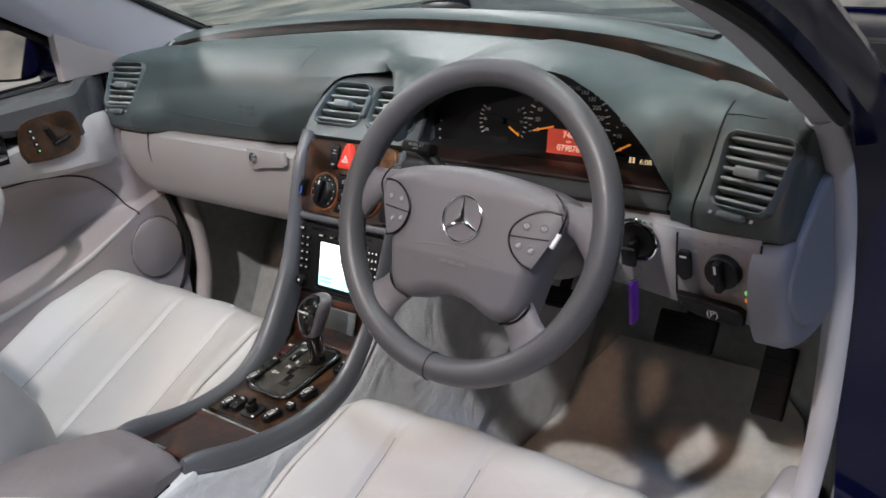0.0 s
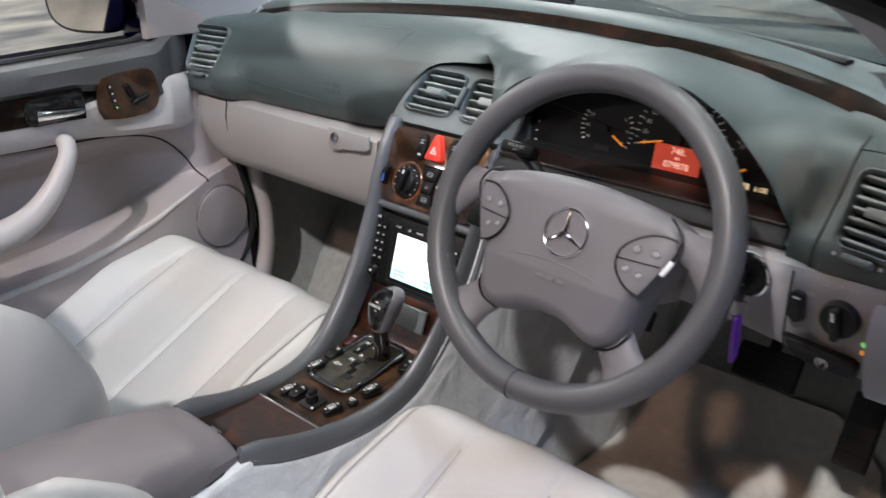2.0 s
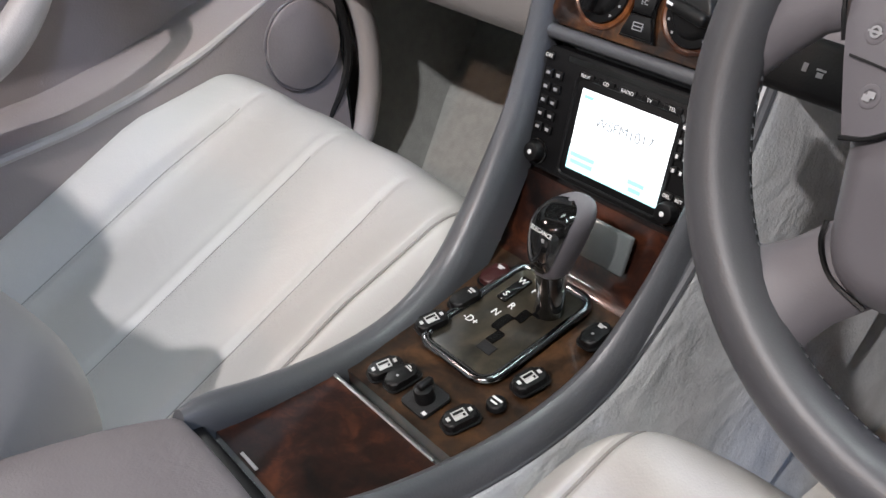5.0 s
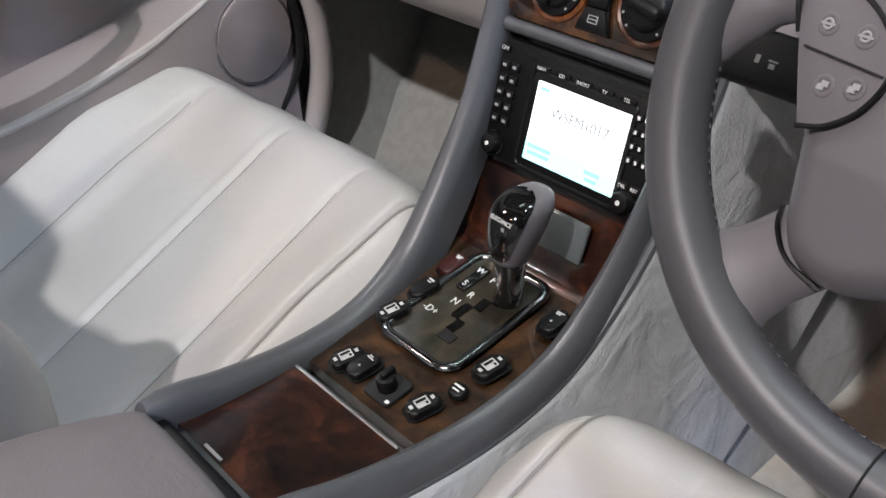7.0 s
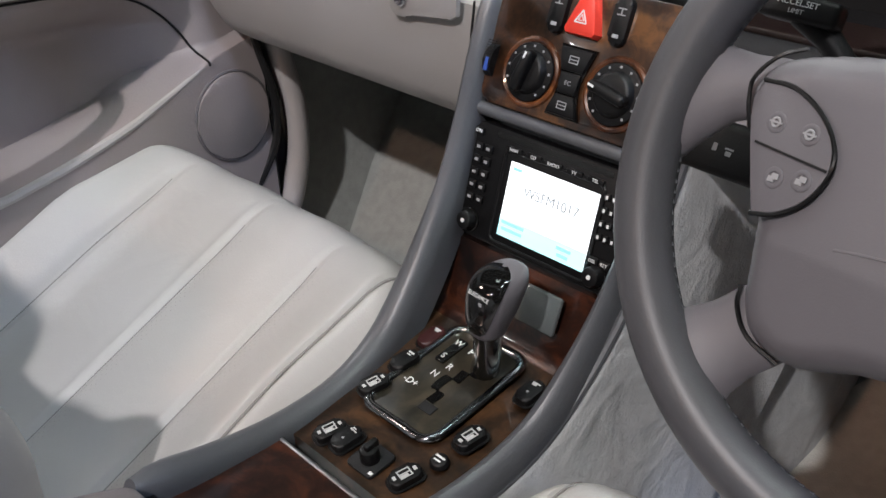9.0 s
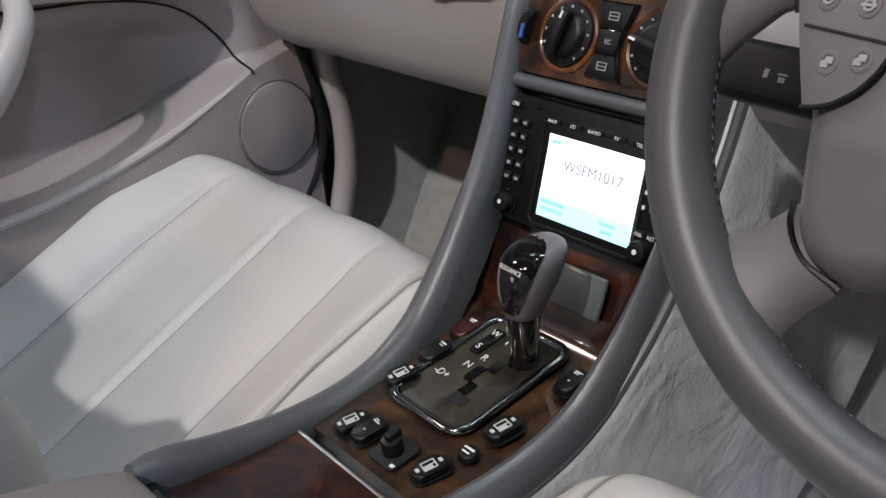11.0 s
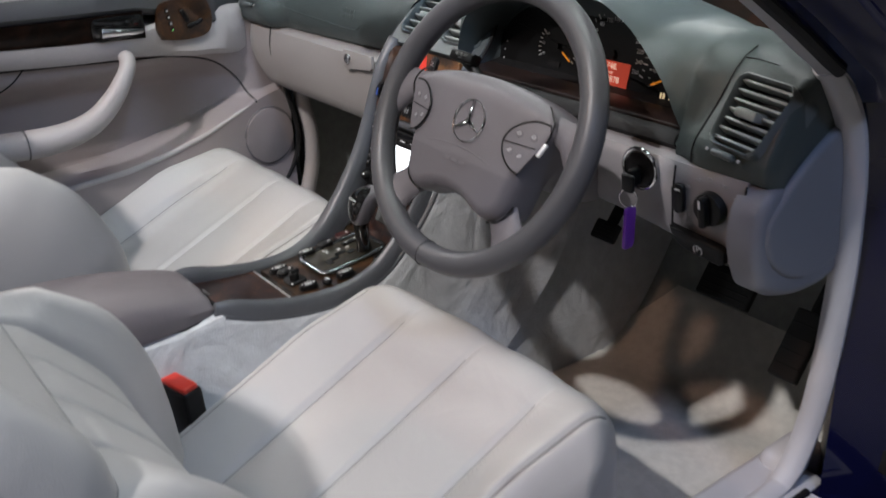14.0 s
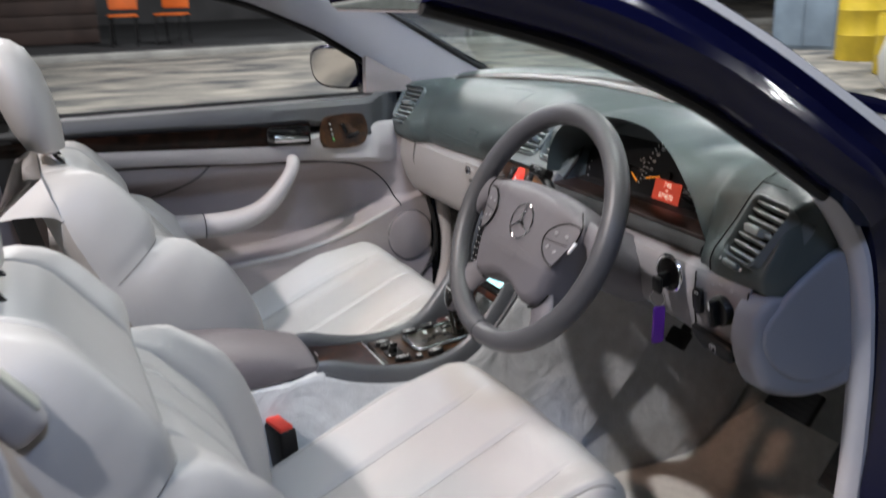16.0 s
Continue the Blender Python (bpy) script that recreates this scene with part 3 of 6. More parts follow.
def dash_section(x):
    yw, zw = wood_line(x)
    q = (x / 0.62) ** 2
    yg = 0.66 - 0.20 * q
    k = strip_height(x)
    pts = [(yg, 0.962 - 0.01 * q), (yw + 0.034, zw + 0.0175), (yw - 0.0115 + 0.0275 * k, zw - 0.007 + 0.0235 * k), (yw - 0.015, zw - 0.010)]
    if 0.0955 < x < 0.5405:
        zl = interp(x, LIP)
        b = min(1, max(0, (x - 0.40) / 0.13))
        b = b * b * (3 - 2 * b)
        crest = max(zl + 0.009, 0.944 + 0.016 * min(1, max(0, (0.45 - x) / 0.35)))
        d = crest - zl
        pts += [(yw - 0.050, min(max(zw - 0.010, crest - 0.006), zw + 0.004)), (0.290, crest), (0.246 + 0.004 * b, crest - min(0.014, 0.3 * d)), (0.224, crest - min(0.038 + 0.004 * b, 0.6 * d)), (0.212 - 0.004 * b, zl + 0.002), (0.222, zl - 0.003), (0.300, max(zl - 0.016, 0.845)), (0.305, 0.842), (0.222, 0.832), (0.205, 0.815), (0.26, 0.790)]
    elif x > 0.5:
        side = [(yw - 0.050, 0.941), (0.290, 0.944), (0.250, 0.930), (0.224, 0.902), (0.208, 0.840), (0.206, 0.834), (0.204, 0.828), (0.202, 0.820), (0.200, 0.808), (0.205, 0.797), (0.26, 0.790)]
        pts += mix(side, pod_profile(x, yw, 0.0, 0.0), (x - 0.541) / 0.052)
    else:
        # depth and height of the face: passenger and centre
        t = [(-0.70, 0.268, 0.926, 0.800), (-0.62, 0.244, 0.938, 0.800), (-0.45, 0.240, 0.950, 0.803), (-0.20, 0.252, 0.962, 0.806), (-0.10, 0.268, 0.966, 0.82), (0.095, 0.275, 0.966, 0.82)]
        yf, zt, zb = interp(x, t)
        h = zt - zb
        s = min(1, max(0, (x + 0.08) / 0.17))
        s2 = min(1, max(0, (x + 0.01) / 0.105))
        s2 = s2 * s2 * (3 - 2 * s2)
        s3 = min(1, max(0, (x - 0.05) / 0.045))
        s3 = s3 * s3 * (3 - 2 * s3)
        hood = [(yw - 0.050, (1 - s) * min(zt + 0.5 * max(zw - zt, 0), zw + 0.002) + s * (zw - 0.010)), (yf + 0.060 - 0.043 * s, zt + 0.002 - 0.008 * s), (yf + 0.028 - 0.056 * s2, zt - 0.014 - 0.006 * s2), (yf + 0.010 - 0.060 * s3, zt - 0.038 - 0.006 * s3), (yf + 0.001, zt - 0.3 * h - 0.02), (yf - 0.0025, zb + 0.51 * h), (yf - 0.003, zb + 0.45 * h), (yf - 0.002, zb + 0.3 * h), (yf + 0.002, zb + 0.13 * h), (yf + 0.008, zb), (yf + 0.07, zb - 0.004)]
        full = [(min(yf + 0.130, yw - 0.035), zt + 0.003), (yf + 0.090, zt - 0.007), (yf + 0.055, zt - 0.023), (yf + 0.028, zt - 0.047), (yf + 0.010, zb + 0.53 * h), (yf + 0.001, zb + 0.40 * h), (yf - 0.003, zb + 0.29 * h), (yf - 0.004, zb + 0.19 * h), (yf - 0.001, zb + 0.08 * h), (yf + 0.008, zb), (yf + 0.07, zb - 0.004)]
        full = mix(full, hood, (x + 0.12) / 0.20)
        pts += mix(full, pod_profile(x, yw, 0.028, 0.013), (-x - 0.50) / 0.07)
    return pts


xs = sorted(set(lin(-0.70, -0.66, 9) + lin(-0.655, 0.09, 46) + [0.0954, 0.0957] + [p[0] + 0.0002 for p in LIP[:-1:2]] + lin(0.15, 0.53, 24) + [0.5402, 0.5409] + lin(0.546, 0.65, 15) + lin(0.66, 0.686, 11)))
VENTS = {1: panel(0.633, 0.2115, 0.872, 34, -13), -1: panel(-0.625, 0.240, 0.885, 34, 9)}


def cut_opening(bm, m, outline, reach=0.10):
    """Cuts an outline, in the panel frame m, out of a thin skin."""
    for (x0, y0), (x1, y1) in zip(outline, outline[1:] + outline[:1]):
        near = [f for f in bm.faces if (f.calc_center_median() - m.translation).length < reach]
        geom = near + list({e for f in near for e in f.edges}) + list({v for f in near for v in f.verts})
        bmesh.ops.bisect_plane(bm, geom=geom, dist=1e-5, plane_co=m @ Vector((x0, y0, 0)), plane_no=m.to_3x3() @ Vector((y1 - y0, x0 - x1, 0)))
    inv, gone = m.inverted(), []
    for f in bm.faces:
        c = inv @ f.calc_center_median()
        if abs(c.z) < 0.07 and all((x1 - x0) * (c.y - y0) - (y1 - y0) * (c.x - x0) > 0 for (x0, y0), (x1, y1) in zip(outline, outline[1:] + outline[:1])):
            gone.append(f)
    bmesh.ops.delete(bm, geom=gone, context="FACES")


def vent_outline(w_top, w_bot, h, corner, rim=0.0):
    return [(x * (w_bot + (w_top - w_bot) * (y + 0.5) + rim), y * (h + rim)) for x, y in round_rect(1, 1, corner, 3)]


HM = panel(0.0, 0.2715, 0.886, 42)
arch = [p[:2] for p in spline([(-0.119, -0.062), (-0.119, -0.035), (-0.114, -0.006), (-0.101, 0.022), (-0.080, 0.040), (-0.045, 0.047), (0.0, 0.049), (0.045, 0.047), (0.080, 0.040), (0.101, 0.022), (0.114, -0.006), (0.119, -0.035), (0.119, -0.062)], 4)]
bm = loft([[(x, y, z) for y, z in dash_section(x)] for x in xs], closed=False)
cut_opening(bm, HM, [(0.092, -0.061), (0.092, 0.006)] + [(x * 0.985, y * 0.985) for x, y in arch[::-1] if x < 0.050], 0.18)
for m in VENTS.values():
    cut_opening(bm, m, vent_outline(0.088, 0.070, 0.084, 0.16, 0.004))
part("dash_pad", bm, PAD, dash, "dark green-grey grained dash padding")
part("dash_end", loft([[(x, y, z) for y, z in dash_section(x)] for x in (0.685, 0.686)]), PAD, dash)
part("dash_end", loft([[(x, y, z) for y, z in dash_section(x)] for x in (-0.7, -0.699)]), PAD, dash)
part("dash_end", plate([(0.25, 0.80), (0.46, 0.80), (0.46, 0.93), (0.36, 0.942), (0.29, 0.93)], 0.004, Matrix(((0, 0, 1, 0.679), (1, 0, 0, 0), (0, 1, 0, 0), (0, 0, 0, 1)))), PAD, dash)
# walnut strip
rings = []
for x in lin(-0.630, 0.617, 50):
    yw, zw = wood_line(x)
    k = strip_height(x)
    rings.append([(x, yw - 0.0155 + y * k, zw - 0.0085 + z * k) for y, z in ((0.0315, 0.0165), (0.0275, 0.0235), (0.0175, 0.0170), (0.0075, 0.0080), (0.0, 0.0))] + [(x, yw - 0.013, zw - 0.012)])
part("walnut_strip", loft(rings), WOODDARK, dash, "long dark burr walnut strip")
for x in (-0.631, 0.618):
    yw, zw = wood_line(x)
    part("strip_end", rbox(0.005, 0.026, 0.010, 0.002, pose(x, yw - 0.002, zw + 0.002, 41)), SATIN, dash)
# demister slot, sensor dome and end speakers on the top
part("demister_slot", tube([(x, 0.575 - 0.17 * (x / 0.62) ** 2, 0.9735 - 0.012 * (x / 0.62) ** 2) for x in lin(-0.48, 0.48, 30)], 0.009, 8, flat=0.4), BLACK, dash)
part("sensor_dome", tube([(-0.10, 0.595, 0.966), (-0.10, 0.595, 0.976), (-0.10, 0.595, 0.984), (-0.10, 0.595, 0.988)], [0.052, 0.049, 0.037, 0.012], 20, up=(1, 0, 0)), BLACK, dash)
part("tweeter_grille", plate([(0.052 * math.cos(q), 0.024 * math.sin(q)) for q in lin(0, 2 * math.pi * 31 / 32, 32)], 0.010, pose(0.548, 0.455, 0.9425, 4, 6, -24), 0.003), BLACK, dash)


def on_face(x, z):
    pts = dash_section(x)[4:]
    zs = [p[1] for p in pts][::-1]
    ys = [p[0] for p in pts][::-1]
    return float(np.interp(z, zs, ys))


def vent(m, w_top, w_bot, h, slats, parent, skew=0.0, corner=0.16):
    """An air vent with a rounded frame, level slats and a centre tab."""
    v = part("vent_frame", bmesh.new(), PADB, parent)
    out, hole = [], []
    for (x, y) in round_rect(1, 1, corner, 5):
        k = y + 0.5
        w = w_bot + (w_top - w_bot) * k
        out.append((x * (w + 0.008) + skew * y, y * (h + 0.009)))
        hole.append((x * w + skew * y, y * h))
    bm = bmesh.new()
    n = len(out)
    rows = [[bm.verts.new(m @ Vector((x, y, d))) for x, y in o] for o, d in ((out, -0.040), (out, 0.002), ([(a[0] * 0.5 + b[0] * 0.5, a[1] * 0.5 + b[1] * 0.5) for a, b in zip(out, hole)], 0.0045), (hole, 0.002), (hole, -0.03))]
    for a, b in zip(rows, rows[1:]):
        for i in range(n):
            bm.faces.new((a[i], a[(i + 1) % n], b[(i + 1) % n], b[i]))
    me = v.data
    bmesh.ops.recalc_face_normals(bm, faces=bm.faces[:])
    bm.to_mesh(me)
    bm.free()
    me.shade_smooth()
    me.set_sharp_from_angle(angle=radians(45))
    part("vent_well", plate(hole, 0.002, m @ pose(0, 0, -0.030)), BLACK, v)
    for i in range(slats):
        y = (i + 0.5) / slats * h - h / 2
        k = y / h + 0.5
        w = w_bot + (w_top - w_bot) * k - 0.003
        part("slat", rbox(w, 0.0042, 0.015, 0.0016, at(m, skew * y / h, y, -0.0085) @ pose(0, 0, 0, -10), 2), SLAT, v)
    part("tab", rbox(0.034, 0.012, 0.022, 0.003, at(m, 0, 0.0, -0.001) @ pose(0, 0, 0, 12)), SLAT, v)
    return v


def outer_vent(side):
    m = VENTS[side]
    v = vent(m, 0.088, 0.070, 0.084, 7, dash)
    part("thumb_wheel", rbox(0.036, 0.009, 0.010, 0.004, at(m, -side * 0.002, -0.0535, 0.003)), PADB, v)
    for d in (-0.027, 0.027):
        part("mark", rbox(0.004, 0.004, 0.0006, 0, at(m, -side * 0.002 + d, -0.0535, 0.004)), GREYPRINT, v, smooth=False)


outer_vent(1)
outer_vent(-1)
# joints of the driver's end piece
part("seam", tube([(x, on_face(x, z) - 0.0004, z) for x, z in spline([(0.571, 0.797), (0.573, 0.82), (0.576, 0.845), (0.579, 0.87), (0.581, 0.895), (0.582, 0.915), (0.583, 0.932)], 3)], 0.0013, 6, up=(1, 0, 0)), BLACK, dash)
part("seam", tube([(x, on_face(x, z) - 0.0002, z) for x, z in ((0.584, 0.922), (0.60, 0.9225), (0.63, 0.921), (0.66, 0.918), (0.68, 0.915))], 0.0009, 6, up=(0, -1, 0)), DARK, dash)

# passenger airbag cover: a shallow groove and embossed marks
AB = [(-0.532, 0.872), (-0.529, 0.857), (-0.515, 0.847), (-0.46, 0.843), (-0.36, 0.838), (-0.27, 0.834), (-0.248, 0.837), (-0.235, 0.846)]
part("airbag_seam", tube([(p[0], on_face(p[0], p[1]) - 0.0001, p[1]) for p in spline(AB, 6)], 0.0011, 6, up=(0, -1, 0)), PADLINE, dash)
AT = [(-0.176, 0.930), (-0.172, 0.942), (-0.170, 0.951), (-0.178, 0.9545), (-0.21, 0.954), (-0.30, 0.950)]
part("airbag_seam", tube([(p[0], on_face(p[0], p[1]) - 0.0001, p[1]) for p in spline(AT, 5)], 0.0009, 6, up=(0, -1, 0)), PADB, dash)
part("airbag_mark", join(*[rbox(0.011, 0.0012, 0.006, 0, pose(-0.29 + i * 0.013, on_face(-0.28, 0.866 - j * 0.010) - 0.0001, 0.866 - j * 0.010, -18)) for i in range(3) for j in range(2)]), PADLINE, dash, smooth=False)

# glovebox and lower dash
glove = thing("glovebox", "light grey closed glovebox below the dash pad", "glovebox")
rings = []
for x in lin(-0.695, -0.115, 30):
    lift = 0.070 * max(0, (-0.60 - x) / 0.095) ** 2
    back = 0.012 * max(0, (-0.62 - x) / 0.08) ** 2
    rings.append([(x, y + back, z) for y, z in ((0.30, 0.800), (0.248, 0.801), (0.232, 0.792), (0.226, 0.765), (0.2265, 0.725 + lift * 0.5), (0.232, 0.692 + lift), (0.244, 0.670 + lift), (0.264, 0.657 + lift), (0.30, 0.648 + lift), (0.40, 0.648 + lift))])
part("body", loft(rings), LOWER, glove)
part("seam", tube([(-0.565, 0.231, 0.797), (-0.566, 0.2255, 0.765), (-0.566, 0.2275, 0.735), (-0.563, 0.243, 0.694)], 0.0012, 6, up=(1, 0, 0)), DARK, glove)
part("seam", tube([(-0.150, 0.231, 0.797), (-0.150, 0.2255, 0.765), (-0.152, 0.2275, 0.735), (-0.155, 0.243, 0.694)], 0.0012, 6, up=(1, 0, 0)), DARK, glove)
lm = panel(-0.212, 0.2235, 0.788, 2)
part("latch", plate([(-0.045, 0.016), (-0.047, -0.014), (-0.040, -0.021), (-0.022, -0.021), (-0.012, -0.014), (0.04, -0.012), (0.05, -0.006), (0.05, 0.016)], 0.006, lm, 0.002), LOWER, glove)
part("lock", join(cyl(0.010, 0.009, 0.004, at(lm, -0.028, 0.000, 0.006), 20, 0.001), rbox(0.002, 0.009, 0.001, 0, at(lm, -0.028, 0, 0.0105))), CHROME, glove)
part("under_tray", rbox(0.58, 0.40, 0.012, 0.004, pose(-0.41, 0.55, 0.655)), DARK, glove)

knee = thing("knee_panel", "pale grey-mauve knee panel under the instruments", "dash panel")
rings = []
for x in lin(0.125, 0.658, 30):
    r = max(0.0, (x - 0.650) / 0.034)
    back = 0.03 * r ** 2
    drop = 0.055 * max(0, min(1, (x - 0.655) / 0.04))
    zb = interp(x, [(0.125, 0.72), (0.30, 0.715), (0.50, 0.70), (0.655, 0.680), (0.70, 0.665)])
    rings.append([(x, y + back, z) for y, z in ((0.27, 0.806), (0.212, 0.806), (0.186, 0.803), (0.178, 0.79), (0.181, 0.75), (0.190, zb + 0.02), (0.200, zb + 0.006), (0.222, zb), (0.33, zb + 0.03))])
part("body", loft(rings), KNEE, knee)
END = [(0.220, 0.800), (0.190, 0.798), (0.170, 0.775), (0.167, 0.735), (0.182, 0.692), (0.205, 0.664), (0.27, 0.645), (0.34, 0.648), (0.39, 0.68), (0.405, 0.75), (0.398, 0.855), (0.36, 0.86), (0.31, 0.83), (0.26, 0.80)]
EM = Matrix(((0, 0, 1, 0.680), (1, 0, 0, 0), (0, 1, 0, 0), (0, 0, 0, 1)))
part("end_cap", pillow(closed(END, 4), 0.016, 0.011, EM, 0.03, 0.005), CAP, knee, "blue-grey side cover of the dash end")
OV = [(0.30, 0.852), (0.245, 0.822), (0.200, 0.785), (0.180, 0.755), (0.190, 0.718), (0.225, 0.685), (0.275, 0.668), (0.33, 0.675), (0.37, 0.71), (0.375, 0.80), (0.35, 0.858)]
part("fuse_cover", pillow(closed(OV, 4), 0.006, 0.005, EM @ pose(0, 0, 0.0095), 0.004, 0.004), CAP, knee, "raised oval fuse box cover")
part("seam", tube([(0.562, 0.176, 0.802), (0.560, 0.177, 0.77), (0.556, 0.186, 0.72), (0.553, 0.20, 0.695)], 0.0012, 6, up=(1, 0, 0)), DARK, knee)

part("seam", tube([(0.660, 0.181, 0.800), (0.658, 0.1805, 0.77), (0.653, 0.190, 0.72), (0.650, 0.204, 0.69)], 0.0012, 6, up=(1, 0, 0)), DARK, knee)

# light switch, slot switch, parking brake release
lp = panel(0.618, 0.1785, 0.763, -6)
sw = thing("light_switch", "round black rotary headlight switch", "switch")
part("dial", cyl(0.0215, 0.0205, 0.011, lp, 28, 0.003), BLACK, sw)
part("grip", rbox(0.010, 0.039, 0.014, 0.004, at(lp, 0, 0, 0.016, 4)), BLACK, sw)
part("pointer", rbox(0.0025, 0.010, 0.001, 0, at(lp, -0.001, 0.012, 0.0235, 4)), WHITE, sw)
bars("marks", [(0.040 * math.cos(radians(a)), 0.036 * math.sin(radians(a)), 0.006, 0.004) for a in (150, 120, 95, 65, 35)], at(lp, 0, 0, 0.0003), GREYPRINT, sw)
part("lamp", cyl(0.003, 0.003, 0.001, at(lp, 0.027, -0.034, 0.0005), 12), NEEDLE, sw)
part("lamp", cyl(0.003, 0.003, 0.001, at(lp, 0.027, -0.024, 0.0005), 12), GREENLED, sw)
sl = thing("rocker_switch", "narrow upright black rocker switch", "switch")
part("rocker", plate(round_rect(0.017, 0.038, 0.006), 0.006, at(lp, -0.047, 0.000, 0.0005), 0.003), BLACK, sl)
part("mark", rbox(0.008, 0.0025, 0.0006, 0, at(lp, -0.047, 0.012, 0.0065)), WHITE, sl)
br = thing("brake_release", "wide black parking brake release handle", "handle")
bmx = panel(0.604, 0.185, 0.711, -12)
part("handle", plate([(-0.043, 0.015), (-0.038, 0.000), (-0.030, -0.008), (-0.014, -0.0135), (0.030, -0.018), (0.037, -0.014), (0.039, 0.004), (0.032, 0.0085)], 0.011, bmx, 0.005, 3), BLACK, br)
lettering("(P)", 0.013, at(bmx, 0.002, -0.003, 0.0113), WHITE, br)

# ignition and key
ig = thing("ignition_switch", "black ignition barrel with bright ring and key", "ignition")
im = panel(0.512, 0.174, 0.786, -4)
part("ring", torus(0.026, 0.0025, at(im, 0, 0, 0.004), 40, 8), CHROME, ig)
part("barrel", cyl(0.025, 0.022, 0.006, im, 28, 0.002), BLACK, ig)
part("key", join(rbox(0.009, 0.024, 0.018, 0.003, at(im, 0.0, -0.008, 0.014)), rbox(0.019, 0.024, 0.007, 0.003, at(im, 0.0, -0.013, 0.025))), BLACK, ig)
tagn = thing("key_tag", "purple plastic key tag hanging from the ignition key", "key tag")
part("split_ring", torus(0.012, 0.0009, pose(0.514, 0.150, 0.752, 90, 0, 20), 24, 6), CHROME, tagn)
part("tag", plate(round_rect(0.020, 0.056, 0.004), 0.004, pose(0.514, 0.152, 0.712, 90, 0, 95), 0.0015), PURPLE, tagn)

part("cluster_sill", loft([[(x, 0.302, 0.8445), (x, 0.222, 0.8345), (x, 0.206, 0.824), (x, 0.2025, 0.815), (x, 0.212, 0.806), (x, 0.240, 0.806), (x, 0.300, 0.835)] for x in lin(0.105, 0.535, 12)]), DARK, dash, "dark sill below the instruments")
# ---- instrument cluster ----
cl = thing("instrument_cluster", "black instrument cluster with white figures and orange needles", "instruments")
cm = panel(0.335, 0.293, 0.897, 14)
face = [(x - 0.33, interp(x, LIP) - 0.012 - 0.905) for x in lin(0.11, 0.53, 30)] + [(x - 0.33, -0.064) for x in lin(0.53, 0.11, 12)]
part("face", plate(face, 0.003, cm @ pose(0, 0, -0.004)), BLACK, cl)
part("shelf", rbox(0.425, 0.085, 0.006, 0.002, pose(0.32, 0.258, 0.836, 4)), LEDGE, cl, "dark brown ledge under the dials")


def dial(x, y, r, a0, a1, n, figures, size, needle, parent, long=1):
    d = part("ticks", join(*[rbox(0.0014 if i % long else 0.0018, r * (0.07 if i % long else 0.12), 0.0006, 0, at(cm, x, y, 0.0) @ pose(0, 0, 0, 0, 0, a0 + (a1 - a0) * i / n) @ pose(0, r * 0.92, 0)) for i in range(n + 1)]), WHITE, parent, smooth=False)
    k = len(figures)
    for i, t in enumerate(figures):
        if t:
            a = radians(a0 + (a1 - a0) * i / max(k - 1, 1) + 90)
            lettering(t, size, at(cm, x + r * 0.74 * math.cos(a), y + r * 0.74 * math.sin(a), 0.0004), WHITE, d)
    if needle is not None:
        a = needle
        part("needle", join(rbox(0.0024, r * 0.5, 0.0012, 0, at(cm, x, y, 0.002) @ pose(0, 0, 0, 0, 0, a) @ pose(0, r * 0.58, 0))), NEEDLE, d, smooth=False)
        part("boss", cyl(r * 0.10, r * 0.09, 0.004, at(cm, x, y, 0.0), 16), DARK, d)


dial(0.014, -0.016, 0.066, 104, -109, 26, ["0", "20", "40", "60", "80", "100", "120", "140", "160", "180", "200", "220", "240", "260"], 0.0085, 104, cl, 2)
dial(-0.093, -0.021, 0.042, 117, 61, 6, ["40", "80", "120"], 0.006, None, cl)
dial(-0.093, -0.021, 0.042, -58, -119, 6, ["11", "10", "9"], 0.006, -121, cl)
dial(0.122, -0.028, 0.040, 118, -120, 14, ["0", "10", "20", "30", "40", "50", "60", "70"], 0.0075, 118, cl, 2)
disp = part("trip_display", rbox(0.067, 0.034, 0.001, 0, at(cm, 0.017, -0.041, 0.0005)), REDLCD, cl, "glowing red trip display", smooth=False)
lettering("748.", 0.012, at(cm, 0.018, -0.031, 0.0014), LCDTEXT, disp)
lettering("KM", 0.005, at(cm, 0.018, -0.040, 0.0014), LCDTEXT, disp)
lettering("079878", 0.012, at(cm, 0.018, -0.049, 0.0014), LCDTEXT, disp)
clock = part("clock_display", rbox(0.044, 0.014, 0.001, 0, at(cm, 0.127, -0.055, 0.0003)), BLACK, cl, smooth=False)
bars("figures", [(0.112, -0.055, 0.003, 0.010), (0.117, -0.055, 0.003, 0.010)], at(cm, 0, 0, 0.0008), AMBER, clock)
lettering("6:08", 0.010, at(cm, 0.134, -0.055, 0.001), AMBER, clock)
part("small_display", rbox(0.024, 0.008, 0.001, 0, at(cm, -0.095, -0.047, 0.0003)), DARK, cl, smooth=False)
bars("tell_tales", [(-0.205, -0.030, 0.003, 0.003), (-0.207, -0.043, 0.003, 0.003), (-0.206, -0.056, 0.003, 0.003)], cm, GREYPRINT, cl)

# ---- steering wheel ----
wheel = thing("steering_wheel", "grey leather four-spoke steering wheel with padded hub", "steering wheel")
WM = panel(0.378, 0.021, 0.842, 25.8, 2.9) @ pose(0, 0, 0, 0, 0, -3)
part("rim", torus(0.174, 0.0165, WM, 96, 16, 1.05), RIM, wheel, "grey leather rim with stitched seam")
